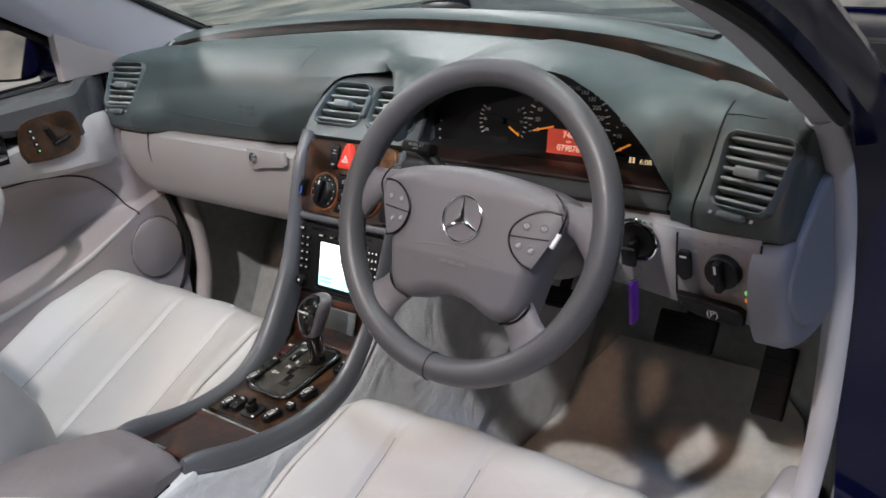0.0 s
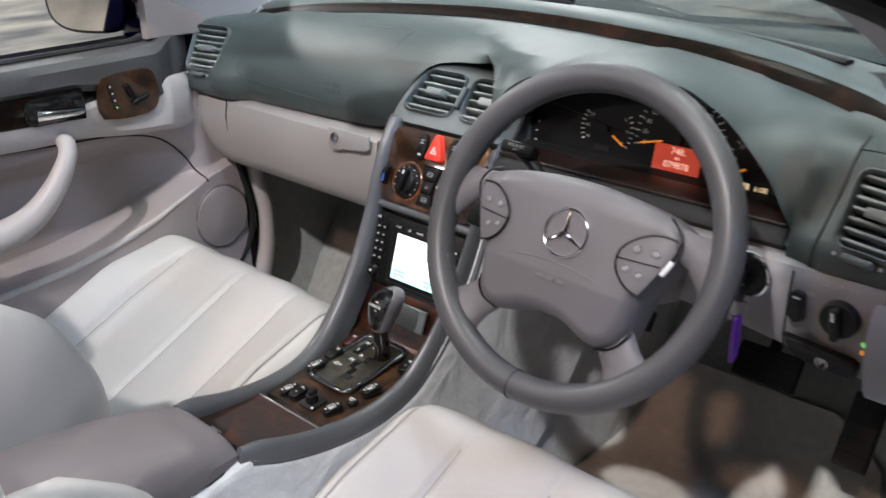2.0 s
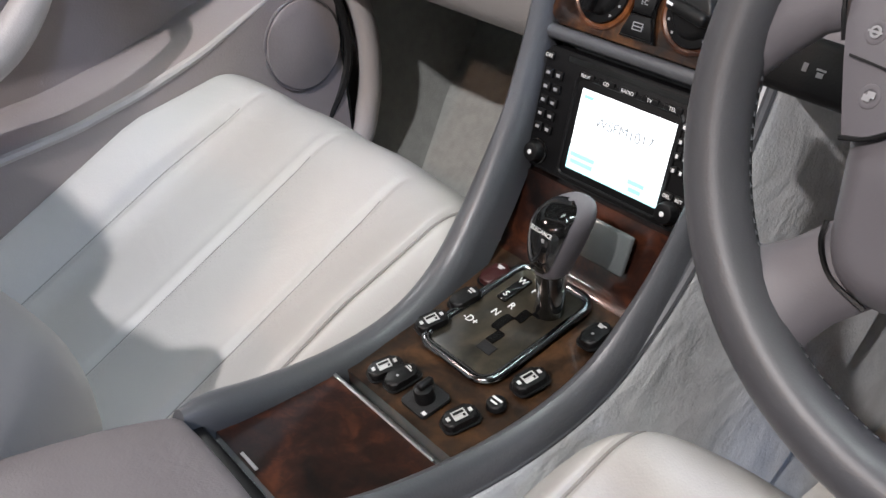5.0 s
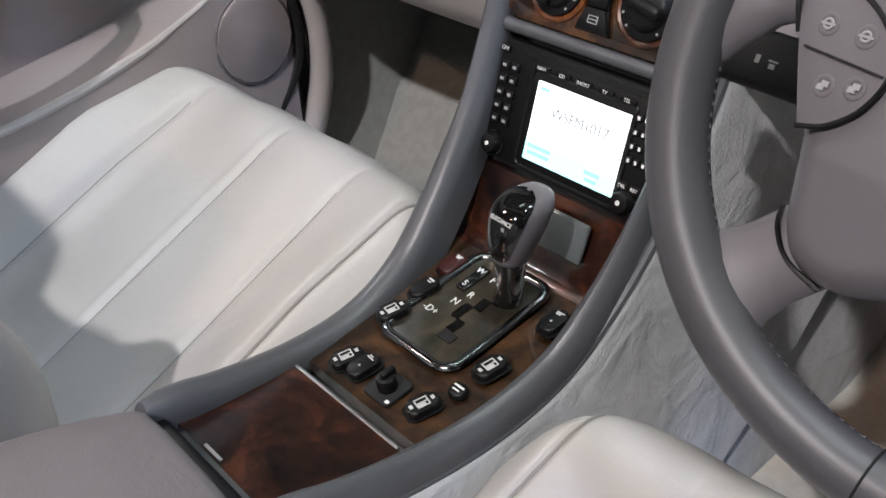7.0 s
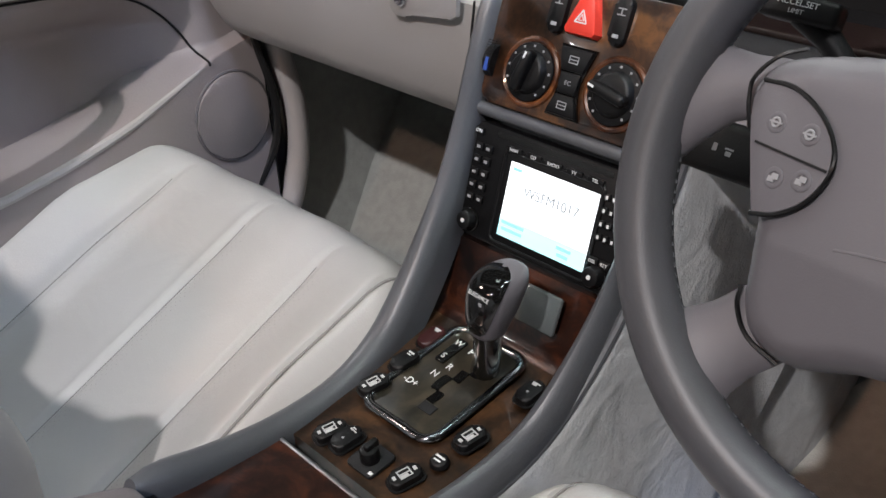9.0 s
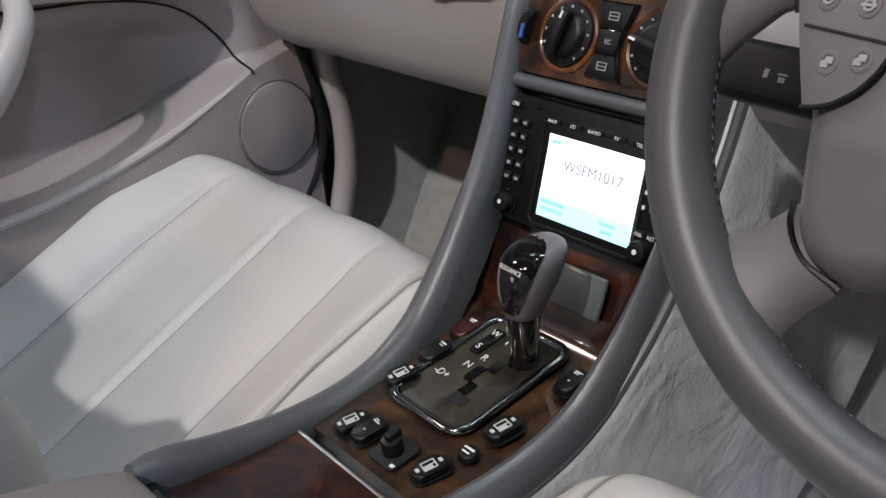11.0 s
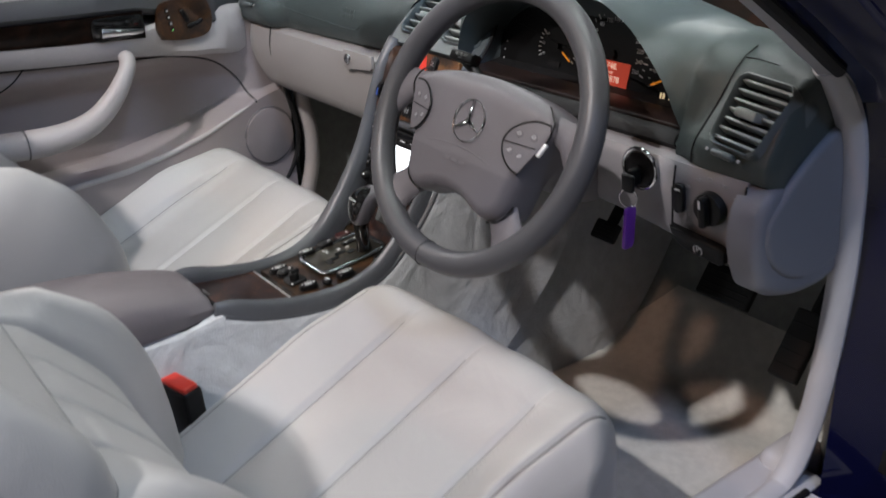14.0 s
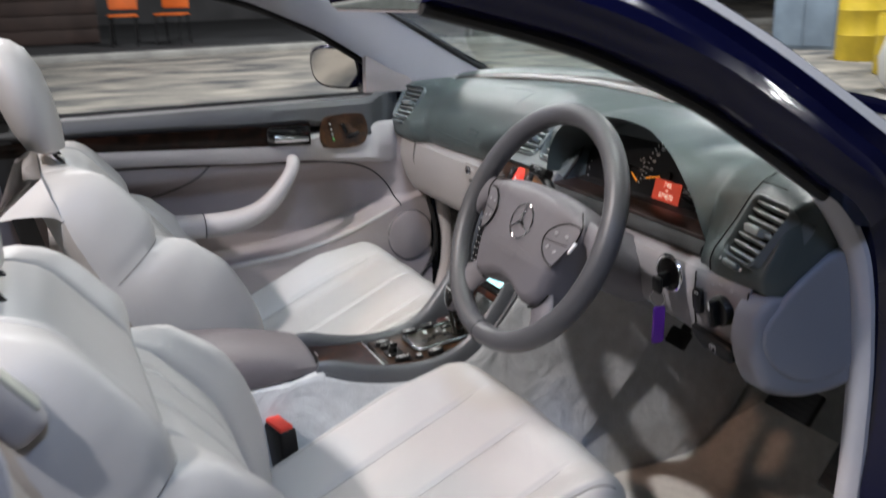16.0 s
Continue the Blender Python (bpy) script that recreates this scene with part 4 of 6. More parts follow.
# hub with the two lower spokes in one moulding
HALF = [(0.070, 0.0565), (0.113, 0.0465), (0.128, 0.031), (0.125, 0.010), (0.114, -0.012), (0.104, -0.036), (0.099, -0.060), (0.094, -0.082), (0.084, -0.096), (0.066, -0.1025), (0.049, -0.100), (0.026, -0.091)]
HUBO = [(0.0, 0.062)] + HALF + [(0.0, -0.088)] + [(-x, y) for x, y in HALF[::-1]]


def hub_face(x, y):
    """The hub falls away towards its sides and spokes."""
    return -0.012 * max(0.0, (-0.045 - y) / 0.09) - 0.0105 * min(1, max(0.0, (abs(x) - 0.05) / 0.05)) ** 1.5 - 0.010 * max(0, (y - 0.03) / 0.03) ** 2


part("hub", pillow(closed(HUBO, 4), 0.016, 0.020, WM @ pose(0, 0, 0.0025), 0.030, 0.0022, hub_face), HUB, wheel, "mauve-grey padded airbag hub with lower spokes")
for s in (-1, 1):
    part("hub_joint", tube([WM @ Vector((s * x, y, z)) for x, y, z in spline([(0.0985, -0.074, -0.004), (0.0955, -0.085, -0.0015), (0.085, -0.0975, -0.0015), (0.066, -0.1045, -0.004)], 4)], 0.0014, 5), BLACK, wheel)
    rings = []
    for k, (x, y, w, h) in enumerate([(0.104, 0.030, 0.014, 0.008), (0.120, 0.028, 0.0155, 0.009), (0.136, 0.023, 0.0185, 0.010), (0.150, 0.015, 0.027, 0.011), (0.160, 0.009, 0.036, 0.012), (0.170, 0.004, 0.050, 0.010)]):
        rings.append([WM @ Vector((s * x, y + w * math.cos(a), -0.006 + h * math.sin(a))) for a in lin(0, 2 * math.pi * 15 / 16, 16)])
    part("spoke", loft(rings), HUB, wheel)
    # lower spoke, from the hub's corner down to the rim
    rings = []
    for x, y, w, h, z in [(0.070, -0.076, 0.021, 0.007, -0.012), (0.083, -0.090, 0.0225, 0.009, -0.012), (0.095, -0.104, 0.0225, 0.010, -0.011), (0.104, -0.115, 0.026, 0.011, -0.009), (0.110, -0.1225, 0.034, 0.0115, -0.006), (0.115, -0.129, 0.047, 0.010, -0.004)]:
        rings.append([WM @ Vector((s * (x + 0.766 * w * math.cos(a)), y + 0.643 * w * math.cos(a), z + h * math.sin(a))) for a in lin(0, 2 * math.pi * 15 / 16, 16)])
    part("lower_spoke", loft(rings), HUB, wheel)
    part("hub_joint", tube([WM @ Vector((s * x, y, z)) for x, y, z in spline([(0.121, 0.004, 0.0085), (0.1265, 0.020, 0.0115), (0.1265, 0.031, 0.0115), (0.118, 0.043, 0.0115), (0.108, 0.0495, 0.007)], 4)], 0.0012, 5), BLACK, wheel)
    # thumb switches, straight on their outer side
    arc = [(0.121, 0.0285), (0.104, 0.0285), (0.087, 0.0215), (0.0735, 0.009), (0.0695, -0.005), (0.0755, -0.020), (0.088, -0.0305), (0.1015, -0.0345)]
    arc = [(p[0] - 0.100, p[1]) for p in spline(arc, 4)]
    pod = [(s * x, y) for x, y in arc + [(0.008, -0.020), (0.016, -0.003), (0.022, 0.010), (0.0245, 0.020)]]
    pm = WM @ pose(s * 0.100, 0.0, 0.0128, 0, s * 13, 0)
    pd = part("switch_pod", plate(pod if s > 0 else pod[::-1], 0.003, pm, 0.001), HUB, wheel)
    part("outline", tube([pm @ Vector((s * x * 1.03, y * 1.03, 0.0028)) for x, y in arc], 0.0013, 6), BLACK, pd)
    part("divider", rbox(0.043, 0.0012, 0.001, 0, at(pm, -s * 0.008, -0.0025, 0.0033, s * 4)), DARK, pd)
    for bx, by in ((0.006, 0.011), (-0.014, 0.010), (-0.004, -0.015), (-0.019, -0.012)):
        b = part("button", torus(0.0042, 0.0016, at(pm, s * bx, by, 0.0026), 20, 8, 0.6), HUB, pd)
        bt = at(pm, s * bx, by, 0.0036)
        if by > 0:
            icon = join(torus(0.0022, 0.0007, bt, 16, 6, 0.5), rbox(0.0075, 0.0011, 0.0006, 0, bt))
        else:
            icon = join(*[rbox(0.0038, 0.0028, 0.0005, 0, bt @ pose(0.0010 * q, 0.0009 * q, 0.0002 * q)) for q in (-1, 1)])
        part("symbol", icon, GREYPRINT, b, smooth=False)
# white bar that paints the highlight at the right pod's edge
part("switch_glint", rbox(0.006, 0.019, 0.005, 0.002, at(WM, 0.1195, 0.000, 0.0085, -22)), WHITE, wheel, "white bar painted as the highlight on the switch edge")
# round emblem as a plain ring with three bars
em = at(WM, 0.006, 0.002, 0.0235)
emb = part("emblem_ring", torus(0.026, 0.0013, em, 40, 8), CHROME, wheel)
part("emblem_bar", join(*[plate([(-0.0032, 0.0), (0.0032, 0.0), (0.0006, 0.0255), (-0.0006, 0.0255)], 0.0016, em @ pose(0, 0, 0, 0, 0, a), 0.0005) for a in (4, 124, 244)]), CHROME, emb)
part("emboss", tube([at(WM, x, -0.031 - 2.0 * x * x, hub_face(x, -0.024) + 0.0221).translation for x in lin(-0.055, 0.062, 12)], 0.0009, 6), HUB, wheel)
bars("airbag_mark", [(-0.013 + 0.013 * i, -0.042 - 0.007 * j, 0.010, 0.004) for i in range(3) for j in range(2)], at(WM, 0.004, 0, 0.0224), HUB, wheel)
for a in (-93,):
    q = radians(a)
    part("rim_seam", torus(0.0171, 0.0007, WM @ pose(0.174 * math.cos(q), 0.174 * math.sin(q), 0) @ Matrix.Rotation(q, 4, "Z") @ Matrix.Rotation(radians(90), 4, "X"), 24, 5), DARK, wheel)
stitch = []
for i in range(170):
    q = radians(i * 360 / 170)
    stitch.append(rbox(0.0010, 0.0036, 0.0010, 0, WM @ pose(0.1581 * math.cos(q), 0.1581 * math.sin(q), -0.003) @ Matrix.Rotation(q + 0.3, 4, "Z")))
part("stitching", join(*stitch), RAIL, wheel, smooth=False)
part("column_shroud", loft([[WM @ Vector((w * math.cos(a), 0.8 * w * math.sin(a) - 0.005, z)) for a in lin(0, 2 * math.pi * 23 / 24, 24)] for z, w in ((-0.03, 0.05), (-0.05, 0.055), (-0.12, 0.06), (-0.22, 0.065))]), HUB, wheel, "mauve-grey steering column shroud")
# stalks
st = thing("column_stalk", "black wiper stalk with white symbols", "stalk")
sm = WM @ pose(-0.145, -0.014, -0.116)
part("arm", tube([sm @ Vector(p) for p in ((0.08, 0, -0.03), (0.0, 0.002, 0.0), (-0.012, 0.003, 0.004))], [0.012, 0.011, 0.010], 12), BLACK, st)
part("tip", rbox(0.130, 0.036, 0.024, 0.006, sm @ pose(-0.003, 0.000, 0.006)), BLACK, st)
for x, y, w, h in ((-0.036, 0.0, 0.003, 0.005), (-0.026, 0.001, 0.006, 0.0012), (-0.026, -0.002, 0.004, 0.003), (-0.006, 0.006, 0.009, 0.001), (-0.006, 0.001, 0.009, 0.001), (-0.006, 0.0035, 0.001, 0.004)):
    part("symbol", rbox(w, h, 0.0004, 0, sm @ pose(x, y, 0.0182)), GREYPRINT, st, smooth=False)
st2 = thing("column_stalk", "black cruise control stalk with white lettering", "stalk")
sm = WM @ pose(-0.135, 0.070, -0.085)
part("arm", tube([sm @ Vector(p) for p in ((0.06, -0.06, -0.04), (0.0, -0.004, -0.006), (-0.02, 0.006, 0.0))], [0.008, 0.008, 0.008], 12), BLACK, st2)
part("tip", rbox(0.05, 0.016, 0.018, 0.004, sm @ pose(-0.02, 0.008, 0.0)), BLACK, st2)
lettering("ACCEL.SET", 0.0052, sm @ pose(-0.02, 0.0105, 0.0095), SYMBOL, st2)
lettering("LIMIT", 0.0040, sm @ pose(-0.02, 0.0055, 0.0095), GREYPRINT, st2)

# ---- centre console ----
con = thing("centre_console", "grey leather-edged centre console with burr walnut panels", "console")
# panel point y, z; rail crest y, z; half width
STN = [(-0.235, 0.531, -0.235, 0.564, 0.067), (-0.17, 0.520, -0.17, 0.540, 0.072), (-0.10, 0.513, -0.10, 0.526, 0.076), (-0.03, 0.516, -0.035, 0.526, 0.081), (0.04, 0.5235, 0.018, 0.545, 0.088),
       (0.092, 0.5325, 0.060, 0.584, 0.094), (0.109, 0.556, 0.092, 0.625, 0.098), (0.125, 0.592, 0.119, 0.668, 0.100), (0.145, 0.652, 0.143, 0.718, 0.102), (0.165, 0.713, 0.163, 0.768, 0.104), (0.189, 0.77, 0.184, 0.812, 0.106), (0.215, 0.832, 0.212, 0.850, 0.108)]
ST = spline([(a + 0.012, b, c + 0.012, d, w) for a, b, c, d, w in STN], 5)
for s in (-1, 1):
    path = [(s * p[4], p[2], p[3]) for p in ST]
    rings = []
    for i, p in enumerate(path):
        d = (Vector(path[min(i + 1, len(path) - 1)]) - Vector(path[max(i - 1, 0)])).normalized()
        nrm = Vector((0, -d.z, d.y)).normalized()
        c = Vector(p)
        deep = 0.045
        prof = [(-0.013, -deep), (-0.0145, -0.018), (-0.0135, -0.010), (-0.010, -0.004), (-0.005, -0.001), (0.001, 0.0005), (0.007, -0.001), (0.0125, -0.004), (0.0165, -0.009), (0.019, -0.016), (0.020, -0.026), (0.020, -deep)]
        if s > 0:
            prof = [(0.020 - (0.020 - a) * 0.68, b) for a, b in prof]
        narrow = 1 - 0.5 * min(1, max(0, (i - 22) / 12))
        prof = [(a * narrow if a > 0 else a, b) for a, b in prof]
        if i < 3:
            f = (0.55, 0.82, 0.95)[i]
            prof = [(0.003 + (a - 0.003) * f, -0.02 + (b + 0.02) * f) for a, b in prof]
        rings.append([c + Vector((s * a, 0, 0)) + nrm * b for a, b in prof])
    part("rail", loft(rings), RAIL, con, "dark grey leather-covered console rail")
    # carpeted flank with a rolled edge below the rail
    back = [(-0.62, 0.43, 0.078), (-0.52, 0.465, 0.078), (-0.42, 0.502, 0.076), (-0.34, 0.540, 0.072), (-0.275, 0.557, 0.068)]
    line = [Vector((p[4], p[2], p[3])) for p in ST]
    line = [Vector((w, y, z)) for y, z, w in spline(back, 3)] + line
    flank, roll = [], []
    for i, c in enumerate(line):
        d = line[min(i + 1, len(line) - 1)] - line[max(i - 1, 0)]
        out = Vector((0, d.z, -d.y)).normalized()
        edge = c + out * 0.026
        roll.append(Vector((s * (edge.x + 0.0165), edge.y, edge.z)))
        flank.append([Vector((s * (edge.x + a), edge.y, edge.z)) + out * b for a, b in ((0.000, -0.004), (0.0180, 0.000), (0.0205, 0.004), (0.0215, 0.010), (0.0225, 0.022), (0.027, 0.06), (0.034, 0.12), (0.043, 0.20), (0.054, 0.30), (0.0, 0.30))])
    part("side_carpet", loft(flank), TUNNEL, con, "grey carpet on the console's flank")
    part("piping", tube(roll[14:], 0.0042, 8, up=(1, 0, 0)), RAIL, con)


def panel_strip(i0, i1, inset=0.013, lift=0.0, thick=0.012):
    rings = []
    for i in range(i0, i1 + 1):
        p = ST[i]
        a, b = ST[max(i - 1, 0)], ST[min(i + 1, len(ST) - 1)]
        t = Vector((0, b[0] - a[0], b[1] - a[1])).normalized()
        n = Vector((0, -t.z, t.y))
        w = p[4] - inset
        c = Vector((0, p[0], p[1]))
        rings.append([c + Vector((-w, 0, 0)) - n * thick, c + Vector((-w, 0, 0)) + n * lift, c + Vector((w, 0, 0)) + n * lift, c + Vector((w, 0, 0)) - n * thick])
    return loft(rings)


part("storage_lid", panel_strip(1, 9, 0.0030, 0.004), WOOD, con, "dark burr walnut sliding lid")
part("lid_slot", rbox(0.022, 0.0025, 0.001, 0, pose(-0.012, -0.206, 0.5335)), SATIN, con)
part("lid_edge", rbox(0.124, 0.012, 0.03, 0.003, pose(0, -0.222, 0.528)), BLACK, con)
part("joint_strip", rbox(0.132, 0.0035, 0.006, 0.001, pose(0, -0.1005, 0.5155)), SATIN, con)
part("shift_panel", panel_strip(10, 25, 0.0030, 0.002), PLATE, con, "burr walnut shift panel")
part("upright_panel", panel_strip(25, 36, 0.0030, 0.0), WOOD, con, "dark burr walnut panel below the radio")
part("stack_surround", panel_strip(34, 55, 0.003, -0.018), RAIL, con, "grey surround of the centre stack")

# selector gate
SP = Matrix.Translation((0, 0.012, 0.5235)) @ Matrix.Rotation(radians(6.5), 4, "X")
G = SP @ pose(-0.006, 0.027, 0)
gate = part("gate", plate(round_rect(0.083, 0.124, 0.014), 0.003, G, 0.001), GATE, con, "brown selector gate plate")
part("gate_frame", tube([G @ Vector((x, y, 0.003)) for x, y in round_rect(0.084, 0.125, 0.015)], 0.0046, 10, loop=True, flat=0.8), SMOKED, gate, "smoked chrome rim")
zig = [(0.012, 0.040), (0.012, 0.018), (0.004, 0.018), (0.004, 0.004), (-0.004, 0.004), (-0.004, -0.014), (0.004, -0.014), (0.004, -0.028)]
# the gate's stepped slot as one outline
part("slot", loft([[G @ Vector((x - 0.0005, y, z)) for z in (0.0028, 0.0041)] + [G @ Vector((x + 0.0085, y, z)) for z in (0.0041, 0.0028)] for x, y in spline(zig, 4)]), GLOSS, gate, smooth=False)
part("slot_end", rbox(0.016, 0.010, 0.0012, 0, G @ pose(0.012, -0.034, 0.0034)), DARK, gate, smooth=False)
part("mode_switch", rbox(0.011, 0.034, 0.004, 0.0015, G @ pose(-0.022, 0.030, 0.004)), GLOSS, gate)
lettering("W", 0.009, G @ pose(-0.022, 0.040, 0.0064), WHITE, gate)
lettering("S", 0.009, G @ pose(-0.022, 0.020, 0.0064), WHITE, gate)
for t, x, y in (("P", -0.007, 0.040), ("R", -0.009, 0.014), ("N", -0.014, 0.000), ("-D+", -0.024, -0.020)):
    lettering(t, 0.010, G @ pose(x, y, 0.0034), WHITE, gate)

# selector lever
lev = thing("gear_selector", "grey leather and gloss black gear selector", "gear lever")
kb = G @ Vector((0.018, 0.032, 0.003))
part("shaft", tube([kb, kb + (Vector((0.031, 0.055, 0.572)) - kb) * 0.6, Vector((0.031, 0.055, 0.597))], [0.0135, 0.012, 0.0135], 14, up=(0, 1, 0)), GLOSS, lev)
# rings of the grip: height, half width, half depth, place along the car
GRIP = [(0.647 - 0.80 * (0.647 - z), 0.92 * w, 0.92 * d, y) for z, w, d, y in spline([(0.5765, 0.010, 0.010, 0.055), (0.579, 0.0145, 0.0155, 0.055), (0.590, 0.0175, 0.020, 0.056), (0.604, 0.0205, 0.0245, 0.060), (0.620, 0.0225, 0.0275, 0.065), (0.632, 0.0225, 0.0275, 0.069), (0.6405, 0.0190, 0.0235, 0.073), (0.6455, 0.0120, 0.0150, 0.076), (0.647, 0.003, 0.004, 0.077)], 3)]


def grip_at(g, q, swell=1.0):
    z, w, d, y = g
    return Vector((0.031 + swell * w * math.copysign(abs(math.cos(q)) ** 0.85, math.cos(q)), y + swell * d * math.copysign(abs(math.sin(q)) ** 0.85, math.sin(q)), z + 0.0006 * (swell - 1) * 20))


part("knob", loft([[grip_at(g, q) for q in lin(0, 2 * math.pi * 31 / 32, 32)] for g in GRIP]), HUB, lev)
# inlay on the rear of the grip, running over its crown
bm = bmesh.new()
rows = []
for g in GRIP[5:25]:
    half = radians(interp(g[0], [(0.597, 20), (0.601, 42), (0.613, 52), (0.627, 58), (0.638, 64), (0.644, 74), (0.6475, 80)]))
    rows.append([bm.verts.new(grip_at(g, -math.pi / 2 - 0.12 + half * k, 1.045)) for k in lin(-1, 1, 17)])
for r0, r1 in zip(rows, rows[1:]):
    for i in range(16):
        bm.faces.new((r0[i], r0[i + 1], r1[i + 1], r1[i]))
bmesh.ops.recalc_face_normals(bm, faces=bm.faces[:])
bmesh.ops.solidify(bm, geom=bm.faces[:], thickness=0.0015)
part("knob_inlay", bm, GLOSS, lev, "gloss black inlay")
IM = Matrix.Translation((0.0335, 0.0408, 0.6350)) @ Matrix.Rotation(radians(-4), 4, "Z") @ Matrix.Rotation(radians(62), 4, "X")
lettering("ELEGANCE", 0.0048, IM, WHITE, lev)
for k in range(3):
    part("position_mark", rbox(0.003, 0.003, 0.0006, 0, Matrix.Translation((0.036, 0.0398 - 0.0004 * k, 0.6285 - 0.005 * k)) @ Matrix.Rotation(radians(78), 4, "X")), GREYPRINT, lev, smooth=False)


def rocker(name, label, x, y, turn, marks, w=0.017, l=0.028, mat=BLACK, led=False):
    ob = thing(name, label, "switch", "console switches")
    m = SP @ pose(x, y, 0.002, 0, 0, turn)
    k = part("key", plate(round_rect(w, l, 0.006), 0.007, m, 0.0028, 3), mat, ob)
    part("surround", plate(round_rect(w + 0.004, l + 0.004, 0.007), 0.001, m), BLACK, ob)
    if marks:
        bars("symbol", [(x, y, w, h * 1.1) for x, y, w, h in marks], m @ pose(0, 0, 0.0071), SYMBOL, k)
    if led:
        part("lamp", cyl(0.0012, 0.0012, 0.0004, m @ pose(0, -0.003, 0.007), 8), GREYPRINT, k)
    return ob


WIN = [(-0.0042, 0.0, 0.001, 0.010), (0.0042, 0.0, 0.001, 0.010), (0, 0.005, 0.0085, 0.001), (0, -0.005, 0.0085, 0.001), (0, 0, 0.001, 0.009), (0.0022, -0.001, 0.0025, 0.006), (0, 0.0095, 0.004, 0.0025), (0, -0.0095, 0.004, 0.0025)]
rocker("window_switch", "black window switch with white symbols", -0.051, -0.018, -13, WIN)
rocker("window_switch", "black window switch with white symbols", -0.038, -0.079, -16, WIN)
rocker("window_switch", "black window switch with white symbols", 0.048, -0.072, -14, WIN)
rocker("window_switch", "black window switch with white symbols", 0.060, -0.010, -10, WIN)
rocker("rocker_switch", "plain black stability control switch", -0.052, 0.020, -6, [(0, 0.009, 0.007, 0.0018), (0, 0.006, 0.005, 0.001)])
rocker("rocker_switch", "dark red-brown roof switch with white symbol", -0.055, 0.058, -3, [(0, 0.009, 0.008, 0.0012), (0, 0.007, 0.005, 0.002)], mat=material("roof_switch", (0.035, 0.008, 0.008), 0.35))
rocker("rocker_switch", "black lock switch with small lamp", -0.020, -0.076, -6, [(0, 0.008, 0.008, 0.0012), (-0.001, 0.010, 0.004, 0.001)], led=True)
rocker("rocker_switch", "black alarm switch with small lamp", 0.064, 0.060, -2, [(0, 0.009, 0.008, 0.001), (-0.001, 0.007, 0.005, 0.002)], led=True)
ob = thing("airbag_lamp", "small oval black warning lamp", "lamp", "console switches")
part("key", cyl(0.0085, 0.0075, 0.005, SP @ pose(0.057, -0.043, 0.002), 20, 0.002), BLACK, ob)
bars("lettering", [(0.057, -0.041, 0.010, 0.0018), (0.057, -0.045, 0.007, 0.0014)], SP @ pose(0, 0, 0.0071), WHITE, ob)
ob = thing("mirror_switch", "black mirror adjusting knob on a square base", "switch", "console switches")
part("base", plate(round_rect(0.030, 0.030, 0.004), 0.003, SP @ pose(0.012, -0.077, 0.002), 0.001), DARK, ob)
part("knob", join(cyl(0.0085, 0.008, 0.012, SP @ pose(0.012, -0.077, 0.005), 20, 0.002), rbox(0.006, 0.014, 0.008, 0.002, SP @ pose(0.012, -0.074, 0.018))), BLACK, ob)
bars("symbol", [(0.001, -0.066, 0.004, 0.003), (0.024, -0.088, 0.004, 0.003), (0.012, -0.070, 0.002, 0.002)], SP @ pose(0, 0, 0.0051), WHITE, ob)

# ashtray tab on the upright panel
part("ashtray_tab", rbox(0.070, 0.036, 0.006, 0.0025, panel(0.016, 0.126, 0.578, 22) @ pose(0, 0, 0.004)), TAB, con, "shiny grey ashtray tab")

# radio and screen unit
nav = thing("navigation_unit", "black navigation and radio unit with lit screen", "car radio")
NM = panel(0.0, 0.1535, 0.661, 17)
part("faceplate", plate(round_rect(0.176, 0.106, 0.005), 0.014, NM @ pose(0.004, 0.0015, -0.012), 0.002), BLACK, nav)
part("disc_slot", rbox(0.128, 0.005, 0.001, 0, at(NM, 0.005, 0.0485, 0.0022)), GLOSS, nav, smooth=False)
part("bezel", tube([at(NM, x + 0.0095, y - 0.005, 0.002).translation for x, y in round_rect(0.110, 0.086, 0.006)], 0.0018, 8, loop=True), BLACK, nav)
scr = part("screen", rbox(0.098, 0.069, 0.001, 0, at(NM, 0.0118, -0.005, 0.0024)), SCREEN, nav, "bright white screen", smooth=False)
part("band", rbox(0.098, 0.017, 0.0004, 0, at(NM, 0.0118, -0.031, 0.0032)), SCREENBAND, scr, smooth=False)
lettering("WSFM1017", 0.013, at(NM, 0.0138, 0.007, 0.0032), INK, scr)
for x, y, w in ((-0.021, -0.026, 0.026), (-0.021, -0.032, 0.024), (0.038, -0.028, 0.016), (0.038, -0.034, 0.012), (-0.028, 0.024, 0.010)):
    part("caption", rbox(w, 0.003, 0.0004, 0, at(NM, x, y, 0.0037)), INKBLUE, scr, smooth=False)
for i, t in enumerate(("NAVI", "CD", "RADIO", "TV", "TEL")):
    b = part("button", rbox(0.017, 0.0055, 0.003, 0.001, at(NM, -0.036 + i * 0.0225, 0.0395, 0.003)), BLACK, nav)
    lettering(t, 0.0042, at(NM, -0.036 + i * 0.0225, 0.0395, 0.0047), WHITE, b)
for i in range(5):
    for j in range(2):
        b = part("button", rbox(0.009, 0.008, 0.003, 0.001, at(NM, -0.077 + j * 0.0115, 0.032 - i * 0.0120, 0.003)), BLACK, nav)
        part("symbol", rbox(0.0042, 0.0026, 0.0004, 0, at(NM, -0.077 + j * 0.0115, 0.032 - i * 0.0120, 0.0047)), GREYPRINT, b, smooth=False)
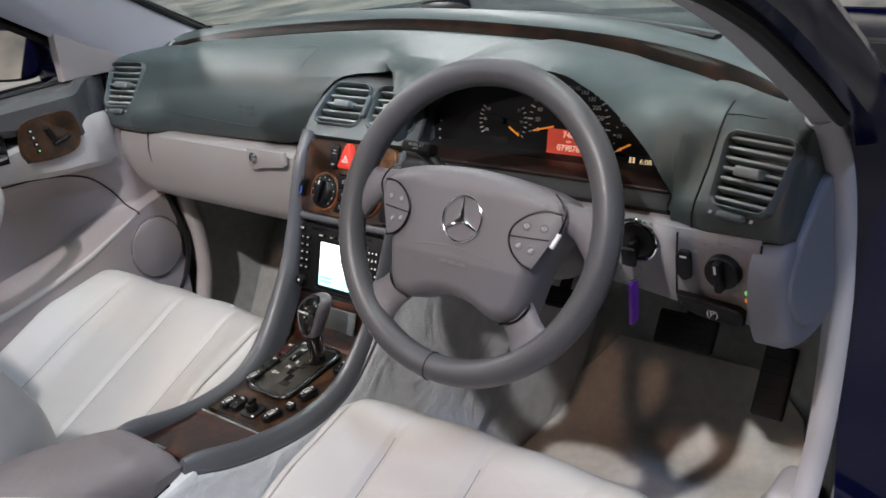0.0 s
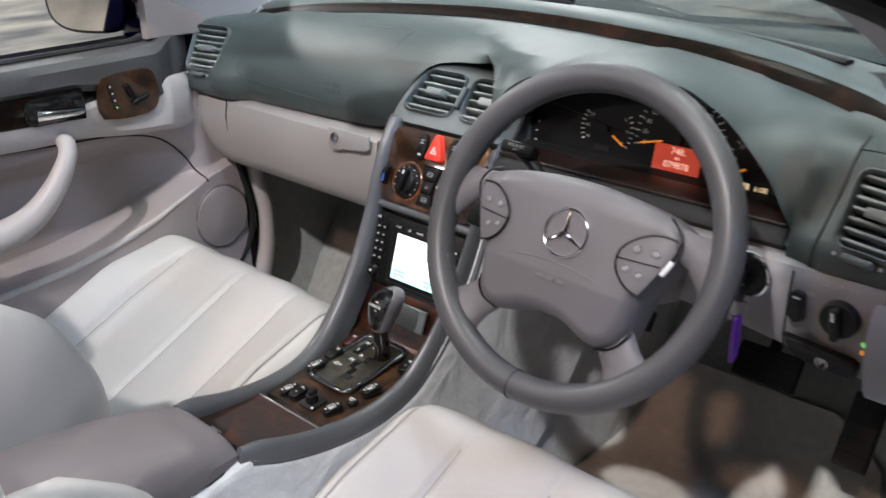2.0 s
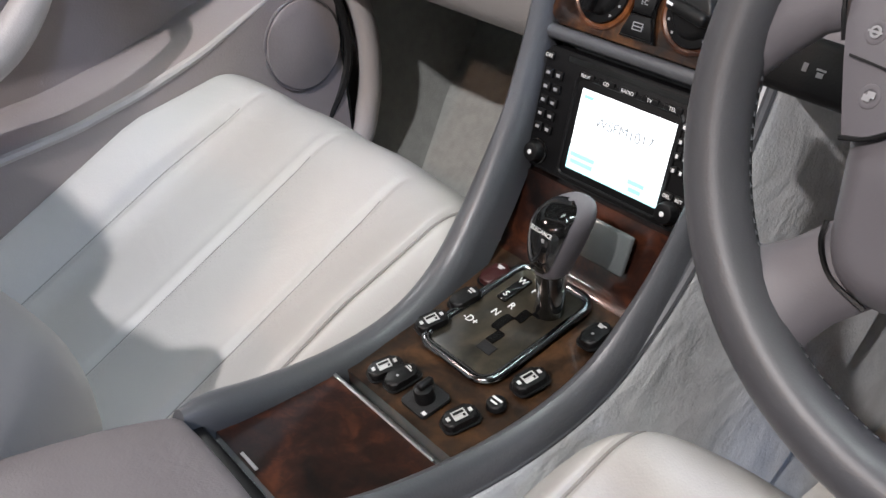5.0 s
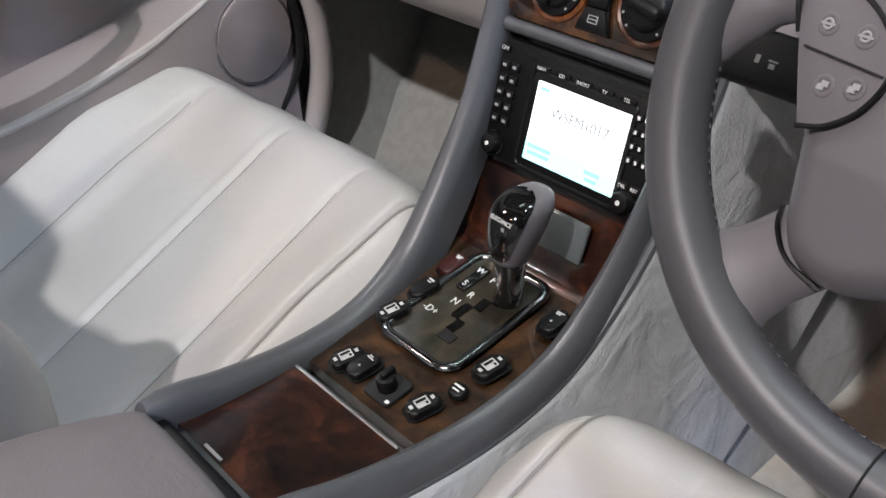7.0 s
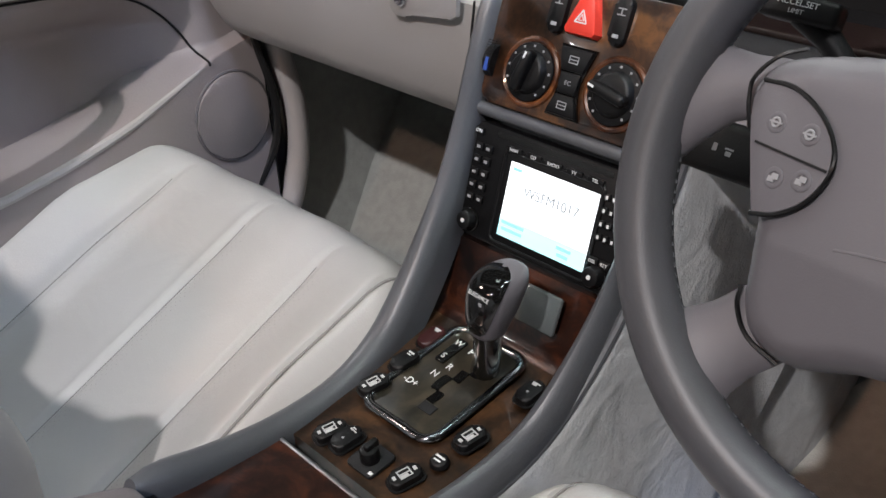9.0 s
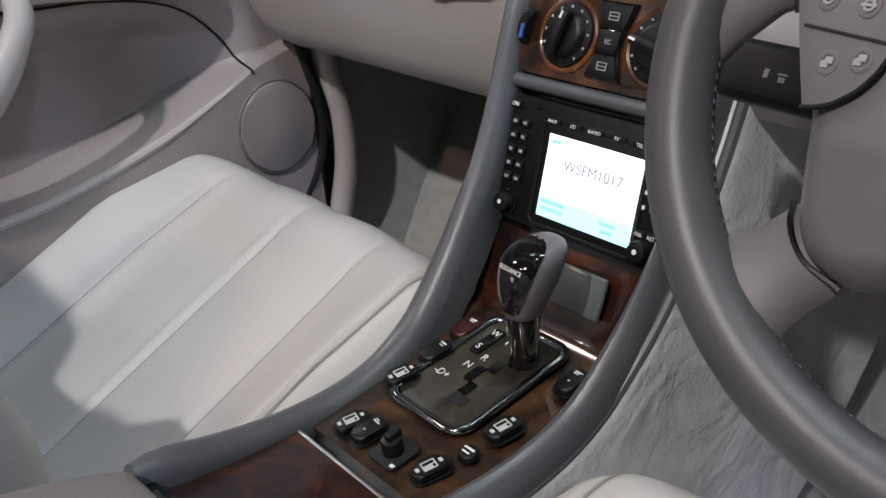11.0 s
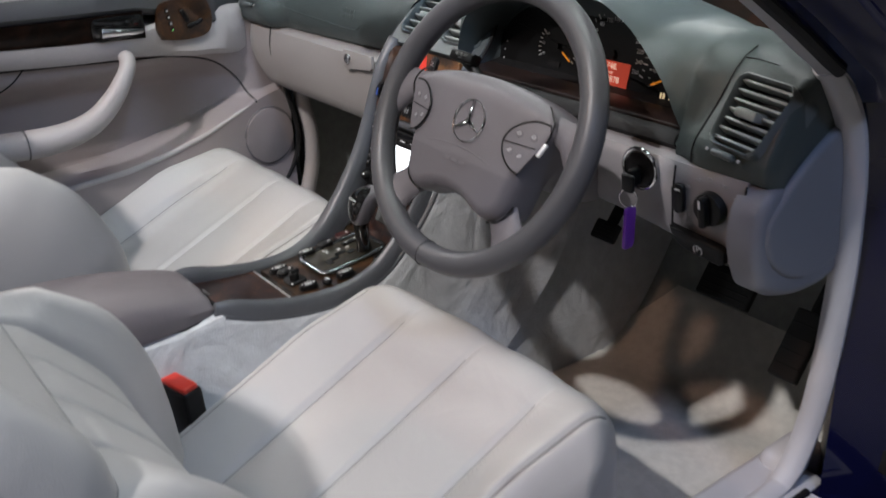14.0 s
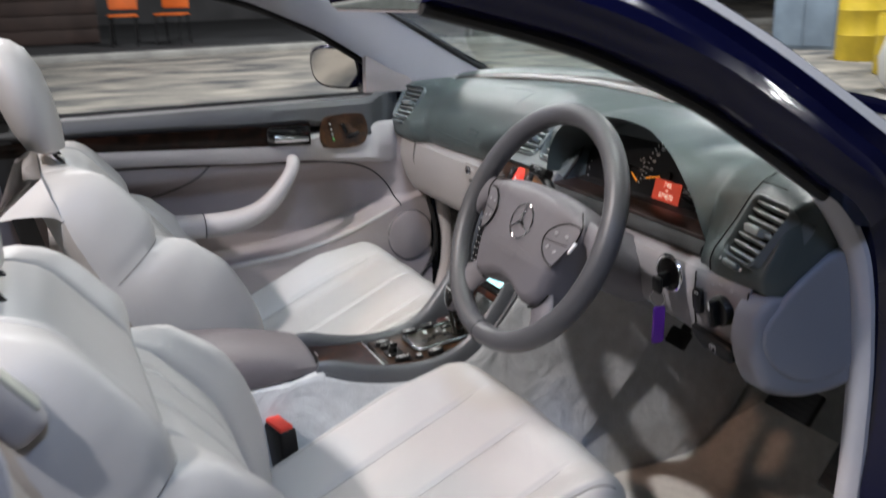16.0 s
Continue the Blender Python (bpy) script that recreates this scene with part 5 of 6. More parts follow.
for i in range(4):
    for j in range(3):
        b = part("button", rbox(0.0065, 0.006, 0.004, 0.0015, at(NM, 0.0690 + j * 0.0072, 0.030 - i * 0.0115, 0.003, 20)), BLACK, nav)
        part("symbol", rbox(0.0022, 0.003, 0.0004, 0, at(NM, 0.0690 + j * 0.0072, 0.030 - i * 0.0115, 0.0052)), WHITE, b, smooth=False)
for t, x in (("DEL", 0.069), ("RET", 0.081)):
    b = part("button", rbox(0.011, 0.007, 0.003, 0.001, at(NM, x, -0.026, 0.003)), BLACK, nav)
    lettering(t, 0.0042, at(NM, x, -0.026, 0.0047), WHITE, b)
b = part("button", rbox(0.010, 0.007, 0.003, 0.001, at(NM, -0.080, 0.046, 0.003)), BLACK, nav)
lettering("ON", 0.005, at(NM, -0.080, 0.046, 0.0047), WHITE, b)
for x in (-0.073, 0.074):
    k = part("knob", cyl(0.0098, 0.0085, 0.010, at(NM, x, -0.038, 0.002), 24, 0.002), BLACK, nav)
    part("skirt", torus(0.0105, 0.0016, at(NM, x, -0.038, 0.0025), 28, 8), GLOSS, k)
    part("dot", cyl(0.0022, 0.002, 0.0006, at(NM, x, -0.038, 0.0121), 10), WHITE, k)

# heater panel
ac = thing("climate_panel", "walnut heater panel with black rotary knobs", "climate control")
AM = panel(0.003, 0.194, 0.773, 23)
part("panel_board", plate(round_rect(0.190, 0.116, 0.014), 0.010, AM @ pose(0, 0.012, -0.006), 0.003), WOODLIGHT, ac, "burr walnut heater panel")
for x, y in ((-0.0425, -0.0105), (0.0475, -0.0085)):
    k = part("knob", cyl(0.0262, 0.0255, 0.004, at(AM, x, y, 0.004), 36, 0.001), BLACK, ac)
    part("dome", cyl(0.0195, 0.0165, 0.006, at(AM, x, y, 0.0078), 32, 0.002), BLACK, k)
    part("grip", rbox(0.010, 0.038, 0.013, 0.004, at(AM, x, y, 0.0165, -14 if x < 0 else 78)), BLACK, k)
    part("pointer", rbox(0.002, 0.006, 0.0006, 0, at(AM, x, y, 0.0232, -14 if x < 0 else 78) @ pose(0, 0.014, 0)), WHITE, k, smooth=False)
    part("knob_ring", torus(0.0285, 0.0030, at(AM, x, y, 0.0040), 40, 8), WOODRED, ac, "glossy orange-brown wooden ring")
    for a in range(-50, 231, 28):
        part("scale_mark", rbox(0.0020, 0.0020, 0.0004, 0, at(AM, x + 0.0225 * math.cos(radians(a)), y + 0.0225 * math.sin(radians(a)), 0.0083)), GREYPRINT, k, smooth=False)
WAIST = [(-0.0165, 0.030), (-0.0120, 0.014), (-0.0085, 0.0), (-0.0105, -0.012), (-0.0160, -0.027)]
part("rocker_frame", plate([(x * 1.12, y * 1.06) for x, y in WAIST] + [(-x * 1.12, y * 1.06) for x, y in WAIST[::-1]], 0.004, at(AM, 0.002, -0.011, 0.003), 0.001), GLOSS, ac)
for y0, y1, sign in ((0.030, 0.0105, 1), (0.0095, -0.0085, 0), (-0.0095, -0.027, -1)):
    side = [(interp(-y, [(-p[1], p[0]) for p in WAIST]), y) for y in lin(y0, y1, 5)]
    r = part("rocker", plate(side + [(-x, y) for x, y in side[::-1]], 0.0045, at(AM, 0.002, -0.011, 0.005), 0.0015), BLACK, ac)
    c = (y0 + y1) / 2 - 0.011
    if sign == 0:
        lettering("EC", 0.0055, at(AM, 0.002, c, 0.0097), GREYPRINT, r)
    else:
        for k in (-1, 0, 1):
            part("symbol", rbox(0.009, 0.0008, 0.0004, 0, at(AM, 0.002, c + 0.0028 * k, 0.0097)), GREYPRINT, r, smooth=False)
        for k in (-1, 1):
            part("symbol", rbox(0.0008, 0.0062, 0.0004, 0, at(AM, 0.002 + 0.0045 * k, c, 0.0097)), GREYPRINT, r, smooth=False)
k = part("thumb_wheel", cyl(0.016, 0.016, 0.009, at(AM, -0.088, -0.010, -0.003) @ pose(-0.0045, 0, 0, 0, 90, 0), 40), BLACK, ac)
part("blue_mark", rbox(0.004, 0.012, 0.002, 0.0005, at(AM, -0.0875, -0.014, 0.0122)), BLUE, k, smooth=False)
for a in range(6):
    part("rib", rbox(0.0088, 0.0007, 0.001, 0, at(AM, -0.0877, -0.004 + 0.0022 * a, 0.0131 - 0.0004 * a)), DARK, k, smooth=False)
hz = part("hazard_switch", plate([(-0.017, -0.012), (-0.014, -0.016), (0.014, -0.016), (0.017, -0.012), (0.006, 0.020), (0.002, 0.024), (-0.002, 0.024), (-0.006, 0.020)], 0.013, at(AM, 0.0015, 0.045, 0.002), 0.004), HAZARD, ac, "red hazard switch")
for a in (30, 150, 270):
    part("triangle_side", rbox(0.0011, 0.012, 0.0005, 0, at(AM, 0.0015, 0.043, 0.0152, a) @ pose(0.0034, 0, 0)), WHITE, hz, smooth=False)
    part("triangle_side", rbox(0.0007, 0.006, 0.0005, 0, at(AM, 0.0015, 0.043, 0.0152, a) @ pose(0.0016, 0, 0)), WHITE, hz, smooth=False)
for x, y in ((-0.0285, 0.046), (0.0345, 0.048)):
    r = part("rocker", plate(round_rect(0.0165, 0.040, 0.0075), 0.007, at(AM, x, y, 0.003, 0), 0.003), BLACK, ac)
    for dy, w, h in ((0.010, 0.008, 0.001), (0.005, 0.008, 0.001), (0.0075, 0.001, 0.005), (-0.012, 0.006, 0.003)):
        part("symbol", rbox(w, h, 0.0004, 0, at(AM, x, y + dy, 0.0102)), GREYPRINT, r, smooth=False)
part("stack_bar", tube([AM @ Vector((x, -0.0535, -0.002)) for x in lin(-0.097, 0.097, 9)], 0.0065, 10, up=(0, 1, 0)), RAIL, con, "grey bar across the centre stack")
# centre vents
bm = bmesh.new()
edges = []
front = [bm.verts.new(HM @ Vector((x * 0.985, y * 0.985, 0.0))) for x, y in arch]
loops = [front]
for side in (-1, 1):
    hole = []
    for x, y in round_rect(1, 1, 0.24, 5):
        w = 0.095 - 0.016 * (y + 0.5) + 0.006
        hole.append(bm.verts.new(HM @ Vector((side * 0.0530 + x * w - side * 0.010 * y, -0.004 + y * 0.074, 0.0))))
    loops.append(hole)
for loop in loops:
    for i in range(len(loop)):
        edges.append(bm.edges.new((loop[i], loop[(i + 1) % len(loop)])))
bmesh.ops.triangle_fill(bm, use_beauty=True, edges=edges)
last = front
for k, d in ((1.0, -0.003), (1.0, -0.060)):
    ring = [bm.verts.new(HM @ Vector((x * k, y * k, d))) for x, y in arch]
    for i in range(len(ring)):
        j = (i + 1) % len(ring)
        bm.faces.new((last[i], last[j], ring[j], ring[i]))
    last = ring
bmesh.ops.recalc_face_normals(bm, faces=bm.faces[:])
part("vent_housing", bm, PADB, ac, "grey arched centre vent housing")
part("joint", tube([HM @ Vector((x * 1.012, y + 0.001, -0.0035)) for x, y in arch], 0.0026, 6), DARK, ac)
for side in (-1, 1):
    vent(at(HM, side * 0.0530, -0.004), 0.079, 0.095, 0.068, 5, ac, -side * 0.010, 0.20)
part("centre_tab", rbox(0.009, 0.036, 0.010, 0.003, at(HM, 0, -0.006, 0.004)), PADB, ac)

# armrest
arm = thing("armrest", "mauve-grey leather centre armrest", "armrest")
rings = []
for y, w, zt, zb in spline([(-0.228, 0.070, 0.553, 0.540), (-0.238, 0.073, 0.566, 0.536), (-0.30, 0.083, 0.582, 0.535), (-0.38, 0.088, 0.596, 0.535), (-0.50, 0.091, 0.604, 0.535), (-0.70, 0.092, 0.604, 0.535)], 4):
    h = zt - zb
    rings.append([(-w, y, zb), (-w - 0.003, y, zb + 0.45 * h), (-w + 0.004, y, zt - 0.010), (-w + 0.016, y, zt - 0.002), (-w * 0.4, y, zt + 0.002), (w * 0.4, y, zt + 0.002), (w - 0.016, y, zt - 0.002), (w - 0.004, y, zt - 0.010), (w + 0.003, y, zb + 0.45 * h), (w, y, zb)])
part("cushion", loft(rings), MAUVE, arm)
part("base", rbox(0.16, 0.46, 0.05, 0.01, pose(0, -0.478, 0.515)), DARK, arm)

# ---- seats ----
SEAMS = (-0.140, 0.0, 0.140)


def groove(x, lines, width=0.006):
    return sum(math.exp(-((x - s) / width) ** 2) for s in lines)


def smooth_step(k):
    k = min(1, max(0, k))
    return k * k * (3 - 2 * k)


def cushion_top(x, v, base, seams=SEAMS):
    """Height of the cushion over its base, for x across and v from back (0) to front (1)."""
    a = abs(x)
    bol = (base[3] if x * base[2] > 0 else base[4]) * smooth_step((a - 0.13) / 0.105) * min(1, max(0, (1.04 - v) / 0.42))
    pleat = 0.002 * math.cos(math.pi * min(a, 0.14) / 0.14 * 2 - math.pi)
    edge = max(0, (a - 0.205) / 0.065)
    drop = 0.060 * edge ** 2.4
    fr = max(0, (v - 0.84) / 0.16)
    front = 0.060 * fr ** 2.3
    seam = 0.0070 * groove(x, seams, 0.0060) * (1 if v < 0.80 else max(0, (0.93 - v) / 0.13))
    seam += 0.006 * groove(a, (0.226,), 0.004) * min(1, max(0, (0.97 - v) * 12))
    return base[0] + base[1] * v + bol + pleat - drop - front - seam


def seat(name, label, cx, yb, yf, z0, lean_pts, mat, base, seams=SEAMS, wide=1.0):
    ob = thing(name, label, "car seat", "front seats")
    us = sorted(set(lin(-0.27, 0.27, 55) + [s + d for s in seams + (-0.226, 0.226) for d in (-0.012, -0.009, -0.0065, -0.0045, -0.0025, -0.001, 0.001, 0.0025, 0.0045, 0.0065, 0.009, 0.012)]))
    vs = lin(0, 0.84, 18) + lin(0.85, 1.0, 16)

    def top(u, v):
        c = min(1, max(0, (abs(u) - 0.150) / 0.120))
        bow = (0.105 * (1 - math.sqrt(max(0.0, 1 - c * c))) + 0.012 * (abs(u) / 0.27) ** 2) * v ** 5
        return (cx + u * wide, yb + (yf - yb) * v - bow, z0 + cushion_top(u, v, base, seams))
    bm = bmesh.new()
    g = [[bm.verts.new(top(u, v)) for v in vs] for u in us]
    for i in range(len(us) - 1):
        for j in range(len(vs) - 1):
            bm.faces.new((g[i][j], g[i + 1][j], g[i + 1][j + 1], g[i][j + 1]))
    ring = [g[i][0] for i in range(len(us))] + [g[-1][j] for j in range(1, len(vs))] + [g[i][-1] for i in range(len(us) - 2, -1, -1)] + [g[0][j] for j in range(len(vs) - 2, 0, -1)]
    prev = ring
    for k, (dz, sc) in enumerate(((-0.015, 1.012), (-0.05, 1.008), (-0.09, 0.96), (-0.115, 0.86))):
        cur = []
        for w in ring:
            x, y, z = w.co
            cur.append(bm.verts.new((cx + (x - cx) * sc, (yb + yf) / 2 + (y - (yb + yf) / 2) * sc, min(z, z0 - 0.03) + dz * 0.8 * (1 if z > z0 - 0.06 else 0.6))))
        for i in range(len(ring)):
            j = (i + 1) % len(ring)
            bm.faces.new((prev[i], prev[j], cur[j], cur[i]))
        prev = cur
    bm.faces.new(prev)
    part("cushion", bm, mat, ob, "pleated pale grey leather cushion")
    # stitched lines and piping
    for s in seams:
        part("seam", tube([Vector(top(s, v)) - Vector((0, 0, 0.0003)) for v in lin(0.04, 0.84, 24)], 0.0011, 5), SEAM, ob)
    for s in (-0.226, 0.226):
        part("piping", tube([Vector(top(s, v)) + Vector((0, 0, 0.001)) for v in lin(0.04, 0.95, 40)], 0.0016, 6), SEAM, ob)
    # pierced bands beside two of the seams, as one mesh of tiny discs
    verts, faces = [], []
    for s0 in seams[1:]:
        for r in range(3):
            for k in range(58):
                u, v = s0 + 0.0115 + 0.0048 * r, 0.10 + 0.0125 * (k + 0.5 * (r % 2))
                c = Vector(top(u, v)) + Vector((0, 0, 0.0004))
                n0 = len(verts)
                verts += [(c.x + 0.0006 * math.cos(q), c.y + 0.0006 * math.sin(q), c.z + 0.0006 * math.sin(q) * base[1] / (yf - yb)) for q in lin(0, 5 * math.pi / 3, 6)]
                faces.append(tuple(range(n0, n0 + 6)))
    me = bpy.data.meshes.new("perforation")
    me.from_pydata(verts, [], faces)
    me.materials.append(HOLE)
    pf = new("perforation", me)
    pf.parent = ob
    tagged(pf, "fine pierced holes in the leather", kind="stuff")
    part("base", rbox(0.42, abs(yf - yb) * 0.8, 0.10, 0.02, pose(cx, (yb + yf) / 2 - 0.03, z0 - 0.19)), DARK, ob)
    for s in (-0.18, 0.18):
        part("slide_rail", rbox(0.035, 0.62, 0.035, 0.006, pose(cx + s, (yb + yf) / 2 - 0.06, FLOOR_Z + 0.018)), DARK, ob)
    part("side_cover", plate([p[:2] for p in spline([(-0.26, -0.03), (-0.24, 0.03), (-0.05, 0.045), (0.16, 0.03), (0.235, 0.0), (0.24, -0.04), (0.20, -0.07), (-0.2, -0.07), (-0.26, -0.03)], 4)[:-1]], 0.022, Matrix(((0, 0, 1, cx + (0.232 if cx > 0 else -0.254)), (1, 0, 0, (yb + yf) / 2 - 0.02), (0, 1, 0, z0 - 0.165), (0, 0, 0, 1))), 0.010, 3), RUBBER, ob, "pale grey plastic seat base cover")
    # backrest
    path = spline(lean_pts, 6)
    n = len(path)
    us2 = sorted(set(lin(-0.265, 0.265, 47) + [s + d for s in (-0.145, 0.145, -0.05, 0.05) for d in (-0.008, -0.004, 0, 0.004, 0.008)]))
    front, back = [], []
    for i, (y, z) in enumerate(path):
        a, b = path[max(i - 1, 0)], path[min(i + 1, n - 1)]
        t = Vector((0, b[0] - a[0], b[1] - a[1])).normalized()
        nr = Vector((0, t.z, -t.y))
        s = i / (n - 1)
        half = interp(s, [(0, 0.235), (0.25, 0.262), (0.55, 0.262), (0.8, 0.245), (0.93, 0.225), (1, 0.19)])
        cross = 0.008 * math.exp(-((s - 0.63) / 0.012) ** 2)
        fr, bk = [], []
        for u in us2:
            x = u / 0.265 * half
            au = abs(u)
            bol = interp(s, [(0, 0.035), (0.25, 0.056), (0.45, 0.056), (0.57, 0.036), (0.63, 0.002), (0.70, 0.022), (0.82, 0.022), (1, 0.0)]) * min(1, max(0, (au - 0.13) / 0.07)) ** 1.3
            if u * cx > 0:
                # flatter outer flank with a tighter edge
                bol *= 0.55
                rnd = 0.050 * max(0, (au - 0.222) / 0.043) ** 2.2
            else:
                rnd = 0.10 * max(0, (au - 0.20) / 0.065) ** 2.6
            gr = 0.010 * groove(u, (-0.145, 0.145), 0.005) + (0.006 * groove(u, (-0.05, 0.05), 0.005) if s < 0.63 else 0)
            top_r = 0.07 * max(0, (s - 0.86) / 0.14) ** 2
            d = bol - rnd - gr - cross - top_r
            fr.append(Vector((cx + x, y, z)) + nr * (d))
            bk.append(Vector((cx + x, y, z)) + nr * (-interp(s, [(0, 0.20), (0.5, 0.185), (0.8, 0.14), (1, 0.10)]) + 0.04 * (au / 0.265) ** 4))
        front.append(fr)
        back.append(bk)
    rings = [f + b[::-1] for f, b in zip(front, back)]
    part("backrest", loft(rings), mat, ob, "pale grey leather backrest with side bolsters")
    m0 = n * 63 // 100
    part("backrest_seam", tube([p + Vector((0, -0.0, 0.001)) for p in front[m0]], 0.0012, 5), SEAM, ob)
    # headrest
    y, z = path[-1]
    hy, hz = y - 0.055, z + 0.085
    rings = []
    for k, (dz, w, d, dy) in enumerate([(-0.105, 0.060, 0.020, 0.03), (-0.095, 0.095, 0.036, 0.026), (-0.06, 0.118, 0.045, 0.016), (0.0, 0.128, 0.050, 0.0), (0.05, 0.122, 0.050, -0.014), (0.085, 0.100, 0.042, -0.026), (0.103, 0.06, 0.026, -0.034), (0.108, 0.01, 0.006, -0.036)]):
        rings.append([(cx + w * math.copysign(abs(math.cos(q)) ** 0.75, math.cos(q)), hy + dy + d * math.sin(q), hz + dz) for q in lin(0, 2 * math.pi * 27 / 28, 28)])
    part("headrest", loft(rings), mat, ob, "pale grey leather headrest")
    for s in (-0.05, 0.05):
        part("headrest_post", tube([(cx + s, hy + 0.03, hz - 0.10), (cx + s, y + 0.0, z - 0.05)], 0.006, 8), CHROME, ob)
    return ob


ds = seat("driver_seat", "pale grey leather driver's seat with pleated cushion", 0.385, -0.45, 0.072, 0.484,
     [(-0.385, 0.42), (-0.405, 0.50), (-0.44, 0.60), (-0.52, 0.70), (-0.60, 0.80), (-0.685, 0.91)], SEAT, (-0.150, 0.230, 1, 0.054, 0.046))
seat("passenger_seat", "pale grey leather passenger seat with pleated cushion", -0.412, -0.36, 0.192, 0.494,
     [(-0.285, 0.44), (-0.305, 0.52), (-0.35, 0.62), (-0.425, 0.72), (-0.505, 0.82), (-0.575, 0.905)], SEAT, (-0.195, 0.250, -1, 0.075, 0.036), (-0.166, -0.008, 0.130), 1.03)

# belt buckle
bk = thing("seat_belt_buckle", "black seat belt buckle with red button", "buckle")
bmm = pose(0.117, -0.312, 0.425, 4, 0, 14)
part("housing", rbox(0.068, 0.032, 0.105, 0.006, bmm), BLACK, bk)
part("button", rbox(0.060, 0.024, 0.010, 0.003, bmm @ pose(0, 0, 0.054)), HAZARD, bk, "red release button")
part("stem", rbox(0.03, 0.012, 0.14, 0.004, pose(0.104, -0.308, 0.28)), DARK, bk)

belt = thing("seat_belt", "black webbing seat belt beside the passenger seat", "seat belt")
part("webbing", tube([(-0.635, -0.690, 0.93), (-0.638, -0.684, 0.842), (-0.638, -0.673, 0.730), (-0.636, -0.652, 0.638), (-0.634, -0.63, 0.50), (-0.634, -0.62, 0.33)], 0.022, 8, up=(1, 0, 0), flat=0.08), BLACKRUBBER, belt)
part("anchor", rbox(0.02, 0.05, 0.06, 0.006, pose(-0.638, -0.69, 0.945)), BLACK, belt)

# driver's floor: mat and pedals
fm = thing("floor_mat", "beige-grey carpet mat in the driver's footwell", "floor mat")
def mat_at(u, v):
    lo = interp(v, [(0.08, 0.145), (0.60, 0.150), (0.66, 0.21)])
    hi = interp(v, [(0.08, 0.60), (0.30, 0.612), (0.56, 0.605), (0.63, 0.57), (0.66, 0.48)])
    x, y, z = floor_pan(lo + (hi - lo) * u, v)
    return (x, y, z + 0.012)


part("mat", sheet(mat_at, lin(0, 1, 24), lin(0.08, 0.66, 30), 0.008), MAT, fm)
pf = thing("floor_mat", "grey carpet mat in the passenger footwell", "floor mat")
part("mat", plate([(-0.64, 0.05), (-0.16, 0.05), (-0.16, 0.35), (-0.62, 0.35)], 0.010, pose(0, 0, FLOOR_Z + 0.004), 0.004), MAT, pf)
for nm, lab, x, y, z, w, h in (("brake_pedal", "wide black rubber brake pedal", 0.395, 0.555, 0.450, 0.105, 0.060), ("accelerator_pedal", "tall black accelerator pedal", 0.568, 0.50, 0.430, 0.050, 0.115), ("parking_brake_pedal", "black foot parking brake pedal", 0.238, 0.415, 0.540, 0.050, 0.034)):
    pd = thing(nm, lab, "pedal")
    m = panel(x, y, z, 35)
    part("pad", rbox(w, h, 0.014, 0.004, m), BLACKRUBBER, pd)
    part("arm", tube([m @ Vector((0, 0, -0.005)), (x, y + 0.10, z + 0.12), (x, y + 0.16, z + 0.30)], 0.010, 8), DARK, pd)
    for k in range(4):
        part("rib", rbox(w * 0.85, 0.003, 0.003, 0, m @ pose(0, h * (k - 1.5) / 5, 0.0078)), DARK, pd)
part("under_cover", rbox(0.52, 0.40, 0.02, 0.006, pose(0.42, 0.48, 0.70, -8)), DARK, knee)

# ---- passenger door ----
door = thing("passenger_door", "closed passenger door with grey-mauve trim and walnut strip", "car door")
DX = -0.665


def pocket_line(y):
    return 0.515 + interp(y, [(-0.9, -0.01), (-0.24, 0.005), (-0.09, 0.015), (0.0, 0.032), (0.09, 0.056), (0.16, 0.084), (0.225, 0.112), (0.35, 0.14)])


def door_skin(y, z):
    """The x of the door trim at a place: flat above, hollow over the pocket line, proud below it."""
    low = pocket_line(y)
    if z <= low:
        return DX + 0.024
    k = min(1, (z - low - 0.006) / 0.014) if z > low + 0.006 else 0
    k *= min(1, max(0, 0.752 - z) / 0.075) * min(1, max(0, (0.232 - y) / 0.13)) ** 0.7
    k = k * k * (3 - 2 * k)
    lip = max(0, 1 - max(0, z - low - 0.004) / 0.008)
    return DX + 0.024 * lip - 0.072 * k


def door_at(y, v):
    low = pocket_line(y)
    z = 0.26 + (low - 0.26) * v if v <= 1 else low + (0.80 - low) * (v - 1) ** 1.35
    return (door_skin(y, z), y, z)


part("lower_trim", sheet(door_at, lin(-1.05, 0.300, 93), lin(0, 1, 9) + lin(1.02, 2.0, 44), 0.03), DOORSKIN, door, "mauve-grey vinyl door trim")


def eased(y, table):
    for (a, p), (b, q) in zip(table, table[1:]):
        if y <= b:
            k = min(1, max(0, (y - a) / (b - a)))
            return p + (q - p) * k * k * (3 - 2 * k)
    return table[-1][1]


# light band over the pocket, running round the switch panel
band = []
for y in lin(-1.05, 0.27, 80):
    zb = eased(y, [(-1.05, 0.800), (-0.5, 0.790), (-0.05, 0.764), (0.12, 0.745), (0.20, 0.735), (0.27, 0.73)])
    zt = eased(y, [(-1.05, 0.842), (-0.52, 0.836), (-0.04, 0.812), (0.0, 0.825), (0.18, 0.84), (0.315, 0.815)])
    e = eased(y, [(-1.05, 0.0), (0.14, 0.0), (0.20, -0.018), (0.24, -0.036), (0.27, -0.05)])
    band.append([(DX - 0.06, y, zb - 0.004), (DX + 0.016 + e, y, zb), (DX + 0.026 + e, y, zb + 0.012), (DX + 0.028 + e, y, zt - 0.008), (DX + 0.022 + e, y, zt), (DX - 0.06, y, zt + 0.004)])
